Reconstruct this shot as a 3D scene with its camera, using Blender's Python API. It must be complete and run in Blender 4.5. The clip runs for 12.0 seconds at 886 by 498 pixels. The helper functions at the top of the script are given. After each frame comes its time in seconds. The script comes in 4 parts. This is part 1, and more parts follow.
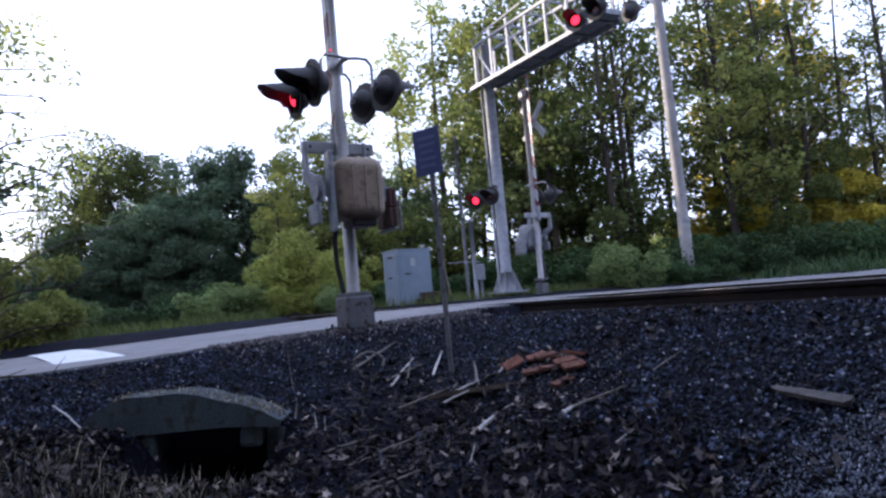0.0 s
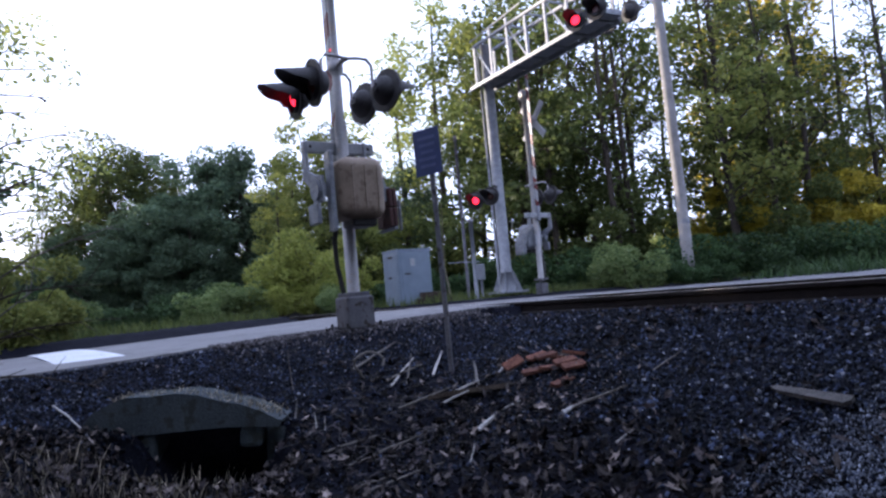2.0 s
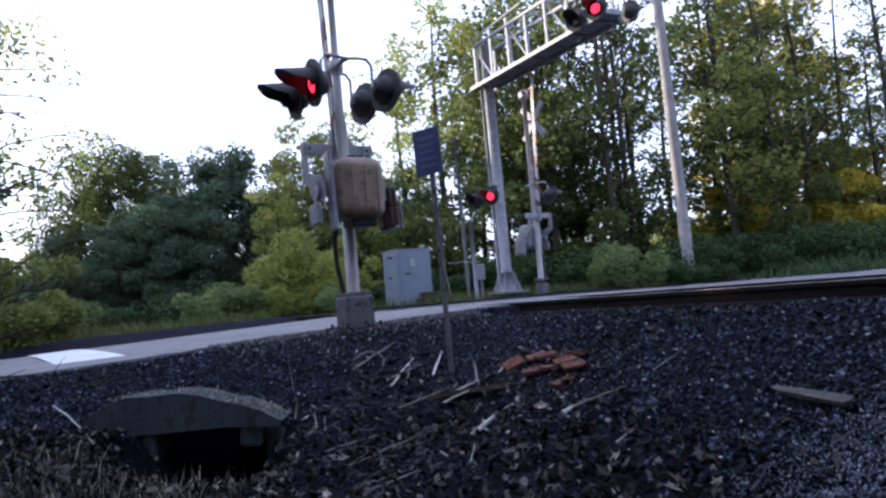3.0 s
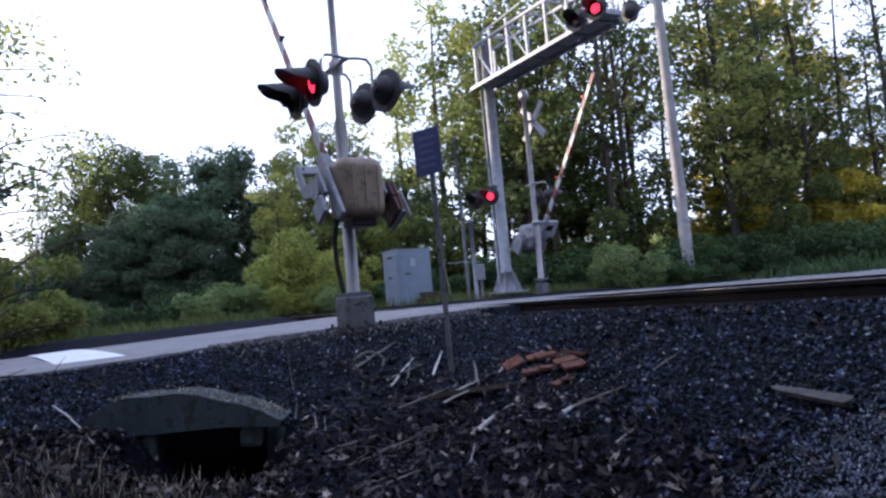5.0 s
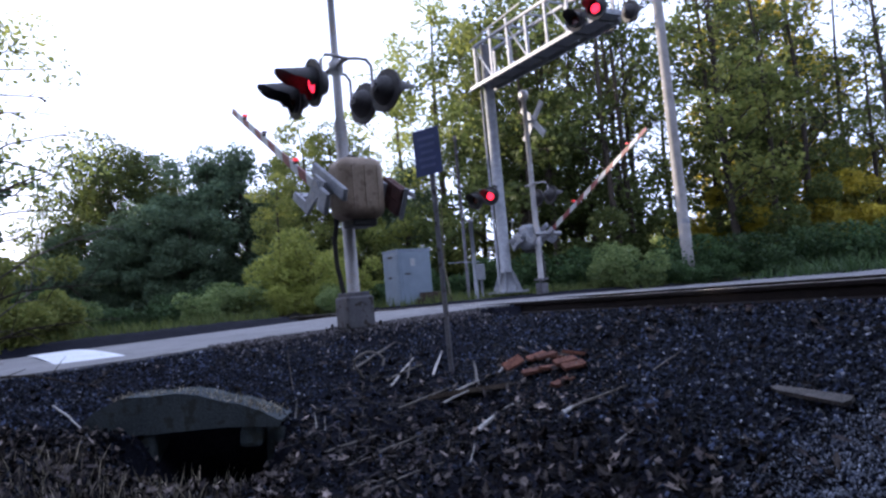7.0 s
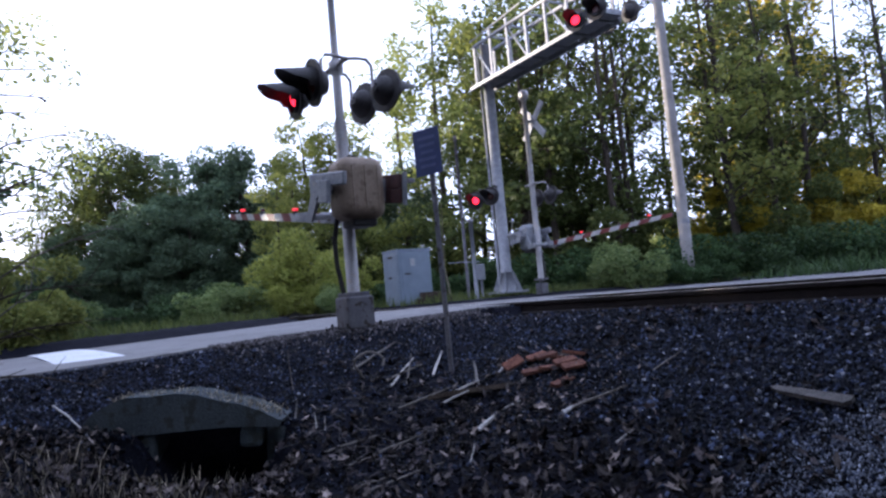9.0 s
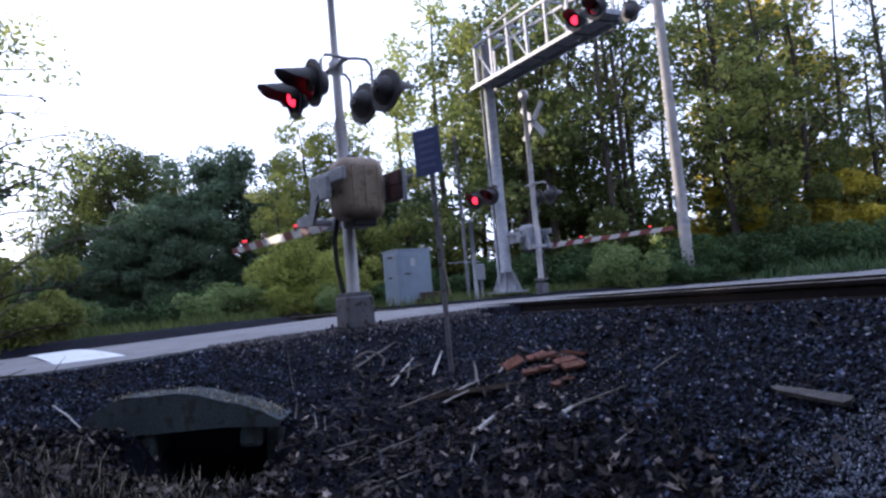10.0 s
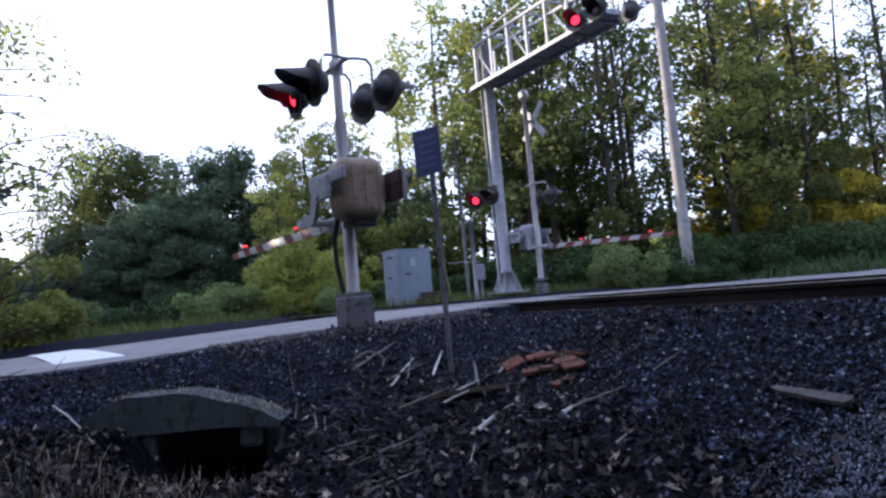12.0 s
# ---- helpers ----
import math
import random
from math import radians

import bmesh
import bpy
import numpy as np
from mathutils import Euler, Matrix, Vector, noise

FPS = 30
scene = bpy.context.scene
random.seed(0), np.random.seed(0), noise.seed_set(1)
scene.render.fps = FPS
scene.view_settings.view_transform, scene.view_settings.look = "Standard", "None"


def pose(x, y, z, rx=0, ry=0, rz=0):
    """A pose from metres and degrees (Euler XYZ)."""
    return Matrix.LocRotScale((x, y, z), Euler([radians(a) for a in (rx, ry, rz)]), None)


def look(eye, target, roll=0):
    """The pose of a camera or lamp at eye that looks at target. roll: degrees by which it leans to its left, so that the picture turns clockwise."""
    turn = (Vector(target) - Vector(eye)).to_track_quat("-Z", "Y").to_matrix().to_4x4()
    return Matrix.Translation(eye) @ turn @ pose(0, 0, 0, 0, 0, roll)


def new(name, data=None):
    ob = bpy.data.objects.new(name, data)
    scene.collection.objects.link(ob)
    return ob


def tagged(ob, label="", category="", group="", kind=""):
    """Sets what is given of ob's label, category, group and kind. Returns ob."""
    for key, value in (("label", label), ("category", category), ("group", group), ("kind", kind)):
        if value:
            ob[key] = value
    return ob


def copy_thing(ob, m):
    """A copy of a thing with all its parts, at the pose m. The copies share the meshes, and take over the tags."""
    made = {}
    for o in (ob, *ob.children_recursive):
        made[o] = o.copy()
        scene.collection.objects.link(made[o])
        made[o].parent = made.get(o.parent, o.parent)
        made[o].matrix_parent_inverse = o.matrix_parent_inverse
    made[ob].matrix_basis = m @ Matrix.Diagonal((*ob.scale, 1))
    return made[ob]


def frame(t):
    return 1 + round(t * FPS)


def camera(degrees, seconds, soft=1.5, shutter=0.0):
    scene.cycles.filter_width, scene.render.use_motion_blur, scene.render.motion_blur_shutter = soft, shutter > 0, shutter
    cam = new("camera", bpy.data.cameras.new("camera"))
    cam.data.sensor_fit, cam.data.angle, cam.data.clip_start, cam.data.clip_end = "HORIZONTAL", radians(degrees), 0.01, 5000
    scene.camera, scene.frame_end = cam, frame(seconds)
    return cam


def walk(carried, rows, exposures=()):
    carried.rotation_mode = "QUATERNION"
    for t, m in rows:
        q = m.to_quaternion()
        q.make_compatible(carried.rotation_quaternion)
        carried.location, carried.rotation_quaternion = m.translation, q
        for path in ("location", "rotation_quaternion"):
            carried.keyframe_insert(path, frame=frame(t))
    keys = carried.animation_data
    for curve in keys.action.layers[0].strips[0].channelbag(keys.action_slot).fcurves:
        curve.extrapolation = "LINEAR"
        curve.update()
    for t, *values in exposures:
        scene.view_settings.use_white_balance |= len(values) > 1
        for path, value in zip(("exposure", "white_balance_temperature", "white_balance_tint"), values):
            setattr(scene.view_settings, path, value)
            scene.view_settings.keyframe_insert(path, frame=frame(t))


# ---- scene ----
# one still camera low beside the track, leaning to its right
EYE = (0.0, 0.0, 0.15)
cam = camera(65.0, 12.0, soft=2.5)
STAND = look(EYE, (0.0, 10.0, 0.15 + 0.706), -5.1)
walk(cam, [(0.0, STAND), (12.0, STAND)], exposures=[(0.0, 1.12, 5950, 17), (12.0, 1.12, 5950, 17)])

# ---- light: low evening sun behind the trees, pale sky ----
SUN_EL, SUN_AZ = radians(11.0), radians(-62.0)      # azimuth from +y towards +x
world = bpy.data.worlds.new("sky")
scene.world = world
world.use_nodes = True
wn = world.node_tree.nodes
sky = wn.new("ShaderNodeTexSky")
sky.sky_type, sky.sun_disc = "NISHITA", False
sky.sun_elevation, sky.sun_rotation = SUN_EL, SUN_AZ
sky.air_density, sky.dust_density, sky.ozone_density = 1.0, 3.0, 2.0
haze = wn.new("ShaderNodeMix")          # thin high cloud over the blue
haze.data_type = "RGBA"
haze.inputs[0].default_value = 0.6
haze.inputs[7].default_value = (7.6, 8.6, 11.6, 1)
world.node_tree.links.new(sky.outputs[0], haze.inputs[6])
world.node_tree.links.new(haze.outputs[2], wn["Background"].inputs[0])
wn["Background"].inputs[1].default_value = 0.15
sun = new("sun", bpy.data.lights.new("sun", "SUN"))
sun.data.energy, sun.data.angle, sun.data.color = 6.0, radians(0.6), (1.0, 0.86, 0.66)
sun.matrix_world = look((math.sin(SUN_AZ) * math.cos(SUN_EL) * 50, math.cos(SUN_AZ) * math.cos(SUN_EL) * 50, math.sin(SUN_EL) * 50), (0, 0, 0))


# ---- materials ----
def material(name, build):
    m = bpy.data.materials.new(name)
    m.use_nodes = True
    n, l = m.node_tree.nodes, m.node_tree.links
    build(n, l, n["Principled BSDF"])
    return m


def varied(name, a, b, scale=6.0, rough=0.8, metal=0.0, bump=0.2, fine=60.0, spots=None, random_tint=0.0, island=0.0, shine=0.5):
    """Two colours mixed by noise at two scales, with a fine bump; spots: (colour, amount) of stains."""
    def build(n, l, p):
        tc = n.new("ShaderNodeTexCoord")
        n1, n2 = n.new("ShaderNodeTexNoise"), n.new("ShaderNodeTexNoise")
        n1.inputs["Scale"].default_value, n2.inputs["Scale"].default_value = scale, fine
        n1.inputs["Detail"].default_value, n2.inputs["Detail"].default_value = 5.0, 3.0
        for q in (n1, n2):
            l.new(tc.outputs["Object"], q.inputs["Vector"])
        add = n.new("ShaderNodeMath")
        add.operation = "ADD"
        l.new(n1.outputs["Fac"], add.inputs[0])
        l.new(n2.outputs["Fac"], add.inputs[1])
        ramp = n.new("ShaderNodeMapRange")
        ramp.inputs["From Min"].default_value, ramp.inputs["From Max"].default_value = 0.75, 1.25
        l.new(add.outputs[0], ramp.inputs["Value"])
        mix = n.new("ShaderNodeMix")
        mix.data_type = "RGBA"
        mix.inputs[6].default_value, mix.inputs[7].default_value = (*a, 1), (*b, 1)
        l.new(ramp.outputs[0], mix.inputs[0])
        out = mix.outputs[2]
        if spots:
            n3 = n.new("ShaderNodeTexNoise")
            n3.inputs["Scale"].default_value, n3.inputs["Detail"].default_value = scale * 2.3, 6.0
            l.new(tc.outputs["Object"], n3.inputs["Vector"])
            r3 = n.new("ShaderNodeMapRange")
            r3.inputs["From Min"].default_value, r3.inputs["From Max"].default_value = 0.62 - spots[1] * 0.2, 0.70 - spots[1] * 0.2
            l.new(n3.outputs["Fac"], r3.inputs["Value"])
            m3 = n.new("ShaderNodeMix")
            m3.data_type = "RGBA"
            m3.inputs[7].default_value = (*spots[0], 1)
            l.new(r3.outputs[0], m3.inputs[0])
            l.new(out, m3.inputs[6])
            out = m3.outputs[2]
        if random_tint or island:
            src = n.new("ShaderNodeNewGeometry").outputs["Random Per Island"] if island else n.new("ShaderNodeObjectInfo").outputs["Random"]
            k = island or random_tint
            r4 = n.new("ShaderNodeMapRange")
            r4.inputs["To Min"].default_value, r4.inputs["To Max"].default_value = 1.0 - k, 1.0 + (4.5 * k if island else k)
            pw = n.new("ShaderNodeMath")          # few light pieces among many dark ones
            pw.operation = "POWER"
            pw.inputs[1].default_value = 5.0 if island else 1.0
            l.new(src, pw.inputs[0])
            l.new(pw.outputs[0], r4.inputs["Value"])
            hsv = n.new("ShaderNodeHueSaturation")
            l.new(r4.outputs[0], hsv.inputs["Value"])
            l.new(out, hsv.inputs["Color"])
            out = hsv.outputs[0]
        l.new(out, p.inputs["Base Color"])
        p.inputs["Roughness"].default_value, p.inputs["Metallic"].default_value = rough, metal
        p.inputs["Specular IOR Level"].default_value = shine
        if bump:
            bp = n.new("ShaderNodeBump")
            bp.inputs["Strength"].default_value, bp.inputs["Distance"].default_value = bump, 0.02
            l.new(add.outputs[0], bp.inputs["Height"])
            l.new(bp.outputs[0], p.inputs["Normal"])
    return material(name, build)


def leafy(name, a, b, clear=0.45):
    """Leaves: colour by leaf and by tree, with light passing through."""
    def build(n, l, p):
        geo, info = n.new("ShaderNodeNewGeometry"), n.new("ShaderNodeObjectInfo")
        mix = n.new("ShaderNodeMix")
        mix.data_type = "RGBA"
        mix.inputs[6].default_value, mix.inputs[7].default_value = (*a, 1), (*b, 1)
        l.new(geo.outputs["Random Per Island"], mix.inputs[0])
        r = n.new("ShaderNodeMapRange")
        r.inputs["To Min"].default_value, r.inputs["To Max"].default_value = 0.75, 1.25
        l.new(info.outputs["Random"], r.inputs["Value"])
        hsv = n.new("ShaderNodeHueSaturation")
        l.new(r.outputs[0], hsv.inputs["Value"])
        l.new(mix.outputs[2], hsv.inputs["Color"])
        l.new(hsv.outputs[0], p.inputs["Base Color"])
        p.inputs["Roughness"].default_value = 0.6
        p.inputs["Specular IOR Level"].default_value = 0.2
        tr = n.new("ShaderNodeBsdfTranslucent")
        l.new(hsv.outputs[0], tr.inputs["Color"])
        ms = n.new("ShaderNodeMixShader")
        ms.inputs[0].default_value = clear
        l.new(p.outputs[0], ms.inputs[1])
        l.new(tr.outputs[0], ms.inputs[2])
        l.new(ms.outputs[0], n["Material Output"].inputs["Surface"])
    return material(name, build)


def glowing(name, colour, power):
    def build(n, l, p):
        p.inputs["Base Color"].default_value = (*colour, 1)
        p.inputs["Emission Color"].default_value = (*colour, 1)
        p.inputs["Emission Strength"].default_value = power
    return material(name, build)


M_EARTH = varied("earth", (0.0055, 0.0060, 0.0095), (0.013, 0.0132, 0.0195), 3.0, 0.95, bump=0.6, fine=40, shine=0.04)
M_ASPHALT = varied("asphalt", (0.125, 0.121, 0.123), (0.185, 0.178, 0.179), 0.9, 0.85, bump=0.25, fine=90, spots=((0.09, 0.085, 0.085), 0.25))
M_PATH = varied("pale_path_gravel", (0.095, 0.094, 0.10), (0.15, 0.148, 0.155), 1.5, 0.9, bump=0.5, fine=60)
# bluish grey of the lens haze, put into a ground colour
M_HAZE_GRIT = varied("dusty_grit", (0.10, 0.11, 0.14), (0.20, 0.217, 0.265), 8.0, 0.85, bump=0.3, island=0.3, shine=0.15)
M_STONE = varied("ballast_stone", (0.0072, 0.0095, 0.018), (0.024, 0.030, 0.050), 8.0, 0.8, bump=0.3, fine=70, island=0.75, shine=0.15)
M_LITTER = varied("dry_leaf", (0.0135, 0.0108, 0.0115), (0.035, 0.029, 0.030), 20.0, 0.8, bump=0.1, island=0.8, shine=0.12)
M_PALELEAF = varied("pale_dry_leaf", (0.065, 0.052, 0.046), (0.16, 0.13, 0.118), 20.0, 0.8, bump=0.1, island=0.5, shine=0.2)
M_PALESTONE = varied("pale_stone", (0.07, 0.074, 0.088), (0.16, 0.165, 0.19), 8.0, 0.8, bump=0.3, island=0.5, shine=0.25)
M_FINE = varied("fine_gravel", (0.060, 0.054, 0.058), (0.14, 0.126, 0.128), 8.0, 0.85, bump=0.3, island=0.4, shine=0.15)
M_STRAW = varied("dry_straw", (0.20, 0.17, 0.12), (0.36, 0.31, 0.23), 15.0, 0.85, bump=0.1, island=0.4, shine=0.2)
M_PALE = varied("bleached_wood", (0.32, 0.30, 0.28), (0.52, 0.49, 0.46), 12.0, 0.85, bump=0.4)
M_STICK = varied("dead_wood", (0.07, 0.06, 0.052), (0.18, 0.158, 0.138), 12.0, 0.85, bump=0.4)
M_TWIG = varied("dark_twig", (0.028, 0.024, 0.022), (0.085, 0.073, 0.066), 12.0, 0.85, bump=0.4, island=0.3)
# rust taken nearly to black, with the shade on the rail's side included
M_RAIL = varied("rusty_shaded_rail", (0.006, 0.0045, 0.0045), (0.014, 0.0095, 0.0085), 9.0, 0.8, bump=0.3, shine=0.12)
M_RAILTOP = varied("worn_rail_head", (0.40, 0.39, 0.38), (0.55, 0.54, 0.53), 4.0, 0.35, metal=0.9, bump=0.05)
M_TIE = varied("creosoted_timber", (0.03, 0.022, 0.017), (0.075, 0.058, 0.045), 7.0, 0.9, bump=0.5, shine=0.1)
M_GALV = varied("galvanised_steel", (0.17, 0.175, 0.195), (0.27, 0.275, 0.295), 7.0, 0.62, metal=0.2, bump=0.08, fine=30, spots=((0.30, 0.28, 0.26), 0.05))
M_SILVER = varied("aluminium_paint", (0.22, 0.205, 0.205), (0.33, 0.312, 0.305), 5.0, 0.5, metal=0.25, bump=0.08, spots=((0.30, 0.25, 0.21), 0.15))
M_TAN = varied("weathered_tan_case", (0.19, 0.135, 0.092), (0.27, 0.20, 0.14), 5.0, 0.6, bump=0.1, spots=((0.15, 0.10, 0.065), 0.25))
M_BLACK = varied("black_paint", (0.022, 0.020, 0.022), (0.050, 0.045, 0.045), 8.0, 0.6, bump=0.1, shine=0.3)
M_GREYCASE = varied("grey_case_paint", (0.125, 0.16, 0.20), (0.17, 0.21, 0.255), 3.0, 0.5, bump=0.05, spots=((0.14, 0.17, 0.20), 0.15))
M_CONCRETE = varied("old_concrete", (0.038, 0.048, 0.054), (0.075, 0.086, 0.09), 4.0, 0.9, bump=0.6, spots=((0.04, 0.045, 0.04), 0.4), shine=0.12)
M_BLUE = varied("blue_sign", (0.022, 0.034, 0.10), (0.032, 0.047, 0.14), 5.0, 0.45, bump=0.02)
M_BLUETEXT = varied("faded_white", (0.055, 0.075, 0.17), (0.075, 0.095, 0.20), 5.0, 0.5, bump=0.02)
M_WHITE = varied("white_reflective", (0.24, 0.24, 0.245), (0.36, 0.36, 0.36), 6.0, 0.5, bump=0.05)
M_OLDWHITE = varied("dull_white_board", (0.22, 0.22, 0.23), (0.32, 0.32, 0.33), 6.0, 0.6, bump=0.05)
M_BASE = varied("dark_cast_iron", (0.085, 0.082, 0.09), (0.14, 0.135, 0.145), 7.0, 0.7, bump=0.2, spots=((0.05, 0.04, 0.035), 0.3), shine=0.2)
M_MARK = varied("road_paint", (0.48, 0.49, 0.50), (0.64, 0.65, 0.66), 5.0, 0.6, bump=0.1, spots=((0.30, 0.30, 0.30), 0.15))
M_RED = varied("red_reflective", (0.085, 0.012, 0.013), (0.14, 0.018, 0.018), 6.0, 0.5, bump=0.05)
M_RUSTRED = varied("rusted_iron", (0.045, 0.019, 0.018), (0.095, 0.036, 0.030), 9.0, 0.8, bump=0.3)
M_BRICK = varied("brick_clay", (0.085, 0.036, 0.026), (0.165, 0.072, 0.050), 14.0, 0.9, bump=0.4, random_tint=0.3, shine=0.15)
M_WOODPOLE = varied("grey_pole_wood", (0.14, 0.13, 0.122), (0.24, 0.226, 0.215), 3.0, 0.85, bump=0.4)
M_BARK = varied("bark", (0.030, 0.024, 0.019), (0.075, 0.06, 0.048), 8.0, 0.95, bump=0.6, shine=0.1)
M_LENS = varied("unlit_red_lens", (0.05, 0.006, 0.006), (0.08, 0.01, 0.01), 9.0, 0.25, bump=0.0)
M_LIT = glowing("lit_red_lens", (1.0, 0.022, 0.05), 1.7)
M_BULB = glowing("gate_lamp_red", (1.0, 0.03, 0.04), 0.4)
M_LEAF_DARK = leafy("leaf_dark", (0.054, 0.076, 0.023), (0.115, 0.138, 0.040), 0.5)
M_LEAF_MID = leafy("leaf_mid", (0.135, 0.162, 0.042), (0.255, 0.27, 0.072), 0.5)
# the glow of low sun through leaves is put into this gold
M_LEAF_SUNLIT = leafy("leaf_sunlit_gold", (0.26, 0.225, 0.028), (0.48, 0.38, 0.045), 0.5)
M_LEAF_PALE = leafy("leaf_pale", (0.20, 0.24, 0.055), (0.40, 0.41, 0.10), 0.5)
M_LEAF_COOL = leafy("leaf_cool", (0.115, 0.17, 0.062), (0.24, 0.30, 0.11), 0.5)
M_LEAF_PINE = leafy("leaf_pine", (0.055, 0.092, 0.055), (0.125, 0.17, 0.092), 0.5)
M_LEAF_DEEP = leafy("leaf_deep", (0.022, 0.050, 0.020), (0.060, 0.100, 0.032), 0.35)


# ---- building helpers ----
def part(name, bm, mat, parent=None, label=""):
    me = bpy.data.meshes.new(name)
    bm.to_mesh(me)
    bm.free()
    me.materials.append(mat)
    ob = new(name, me)
    if parent:
        ob.parent = parent
    return tagged(ob, label=label)


def thing(name, m, label, category, group=""):
    ob = new(name)
    ob.empty_display_size = 0.2
    ob.matrix_basis = m
    return tagged(ob, label=label, category=category, group=group)


def block(sx, sy, sz, m=Matrix(), bevel=0.0, seg=2, bm=None):
    b = bmesh.new()
    bmesh.ops.create_cube(b, size=1.0, matrix=Matrix.Diagonal((sx, sy, sz, 1)))
    if bevel:
        bmesh.ops.bevel(b, geom=b.edges[:], offset=bevel, segments=seg, affect="EDGES", profile=0.5)
    b.transform(m)
    return merged(bm, b)


def merged(bm, b):
    if bm is None:
        return b
    tmp = bpy.data.meshes.new("tmp")
    b.to_mesh(tmp)
    b.free()
    bm.from_mesh(tmp)
    bpy.data.meshes.remove(tmp)
    return bm


def pipe(points, radii, seg=10, bm=None, cap=True):
    """A round bar through the points; radii: one number or one for each point."""
    bm = bm or bmesh.new()
    pts = [Vector(p) for p in points]
    rad = [radii] * len(pts) if isinstance(radii, (int, float)) else radii
    rings = []
    for i, p in enumerate(pts):
        d = (pts[min(i + 1, len(pts) - 1)] - pts[max(i - 1, 0)]).normalized()
        side = d.cross(Vector((0, 0, 1)) if abs(d.z) < 0.9 else Vector((1, 0, 0))).normalized()
        up = side.cross(d)
        rings.append([bm.verts.new(p + rad[i] * (math.cos(a) * side + math.sin(a) * up)) for a in (k * 2 * math.pi / seg for k in range(seg))])
    for r0, r1 in zip(rings, rings[1:]):
        for k in range(seg):
            f = bm.faces.new((r0[k], r0[(k + 1) % seg], r1[(k + 1) % seg], r1[k]))
            f.smooth = True
    if cap:
        bm.faces.new(rings[0])
        bm.faces.new(rings[-1][::-1])
    return bm


def solid(outline, depth, m=Matrix(), bm=None):
    """An outline in x, z with a thickness along y, centred."""
    b = bmesh.new()
    front = [b.verts.new((x, -depth / 2, z)) for x, z in outline]
    back = [b.verts.new((x, depth / 2, z)) for x, z in outline]
    b.faces.new(front)
    b.faces.new(back[::-1])
    n = len(front)
    for i in range(n):
        b.faces.new((front[i], back[i], back[(i + 1) % n], front[(i + 1) % n]))
    bmesh.ops.recalc_face_normals(b, faces=b.faces[:])
    b.transform(m)
    return merged(bm, b)


# ---- the plan: s runs along the road, p across it (along the track); the road lies at p 8.2 to 13.6, the track at s 6.6 ----
TURN = radians(30.0)


def at(s, p, z=0.0):
    return Vector((s * math.cos(TURN) - p * math.sin(TURN), s * math.sin(TURN) + p * math.cos(TURN), z))


def sp(x, y):
    return x * math.cos(TURN) + y * math.sin(TURN), -x * math.sin(TURN) + y * math.cos(TURN)


def placed(s, p, z=0.0, rz=0.0):
    return Matrix.Translation(at(s, p, z)) @ pose(0, 0, 0, 0, 0, 30.0 + rz)


ROAD_NEAR, ROAD_FAR, TRACK_S, GAUGE = 8.2, 13.6, 6.58, 1.5


def smooth(a, b, x):
    t = min(1.0, max(0.0, (x - a) / (b - a)))
    return t * t * (3 - 2 * t)


def road_widening(s):
    """How far the worn near edge of the road spreads towards the stop line."""
    return 0.8 * (1 - smooth(0.6, 2.6, s))


def road_z(s):
    if s < 5.4:
        return -0.02 - 0.032 * (5.4 - s) if s > -8 else -0.449
    return -0.02 - 0.018 * min(14.0, max(0.0, s - 8.6))


def ground_z(x, y):
    s, p = sp(x, y)
    top = road_z(s) - 0.03
    if p > ROAD_FAR:
        level = 0.05 if s > 4 else 0.05 - 0.02 * min(14.0, 4 - s)
        top += (level - top) * smooth(ROAD_FAR, ROAD_FAR + 1.1, p) + 0.3 * smooth(26, 60, p)
    if ROAD_NEAR - 0.05 < p < ROAD_FAR + 0.05:
        top -= 0.03
    on_track = abs(s - TRACK_S)
    if p < ROAD_NEAR - 0.2 or p > ROAD_FAR + 0.2:
        if on_track < 2.0:
            top = min(top, -0.24) - 0.03 * smooth(0.9, 2.0, on_track)
        if p < ROAD_NEAR - 0.2 and s > TRACK_S:
            top = -0.10 + 0.12 * smooth(TRACK_S + 3.4, TRACK_S + 4.2, s)
    d = min(max(0.0, 7.1 - p), max(0.0, on_track - 1.9))
    d *= s < TRACK_S              # the bank falls away on the near side only
    fall = 0.25 * d + 0.10 * d * smooth(0.5, 2.5, d)
    fall = 1.12 - 1.12 * math.exp(-fall / 1.12 - 0.35 * (fall / 1.12) ** 2)
    hump = 0.05 * noise.noise(Vector((x * 0.9, y * 0.9, 0))) + 0.025 * noise.noise(Vector((x * 3.1, y * 3.1, 4)))
    wide = 0.52 if y < 5.0 else 0.40
    pit = math.exp(-((x + 1.80) / wide) ** 4) * (0.10 * smooth(3.6, 4.4, y) + 0.50 * smooth(4.6, 4.95, y)) * (1 - smooth(5.36, 5.50, y))
    return top - fall + hump * smooth(0.2, 1.5, d) - pit


# ---- ground, road, track ----
def sheet(name, mat, zfun, label, xs, ys):
    verts = [(x, y, zfun(x, y)) for y in ys for x in xs]
    n = len(xs)
    faces = [(j * n + i, j * n + i + 1, (j + 1) * n + i + 1, (j + 1) * n + i) for j in range(len(ys) - 1) for i in range(n - 1)]
    me = bpy.data.meshes.new(name)
    me.from_pydata(verts, [], faces)
    me.polygons.foreach_set("use_smooth", [True] * len(faces))
    me.materials.append(mat)
    return tagged(new(name, me), label=label, category=name, kind="structure")


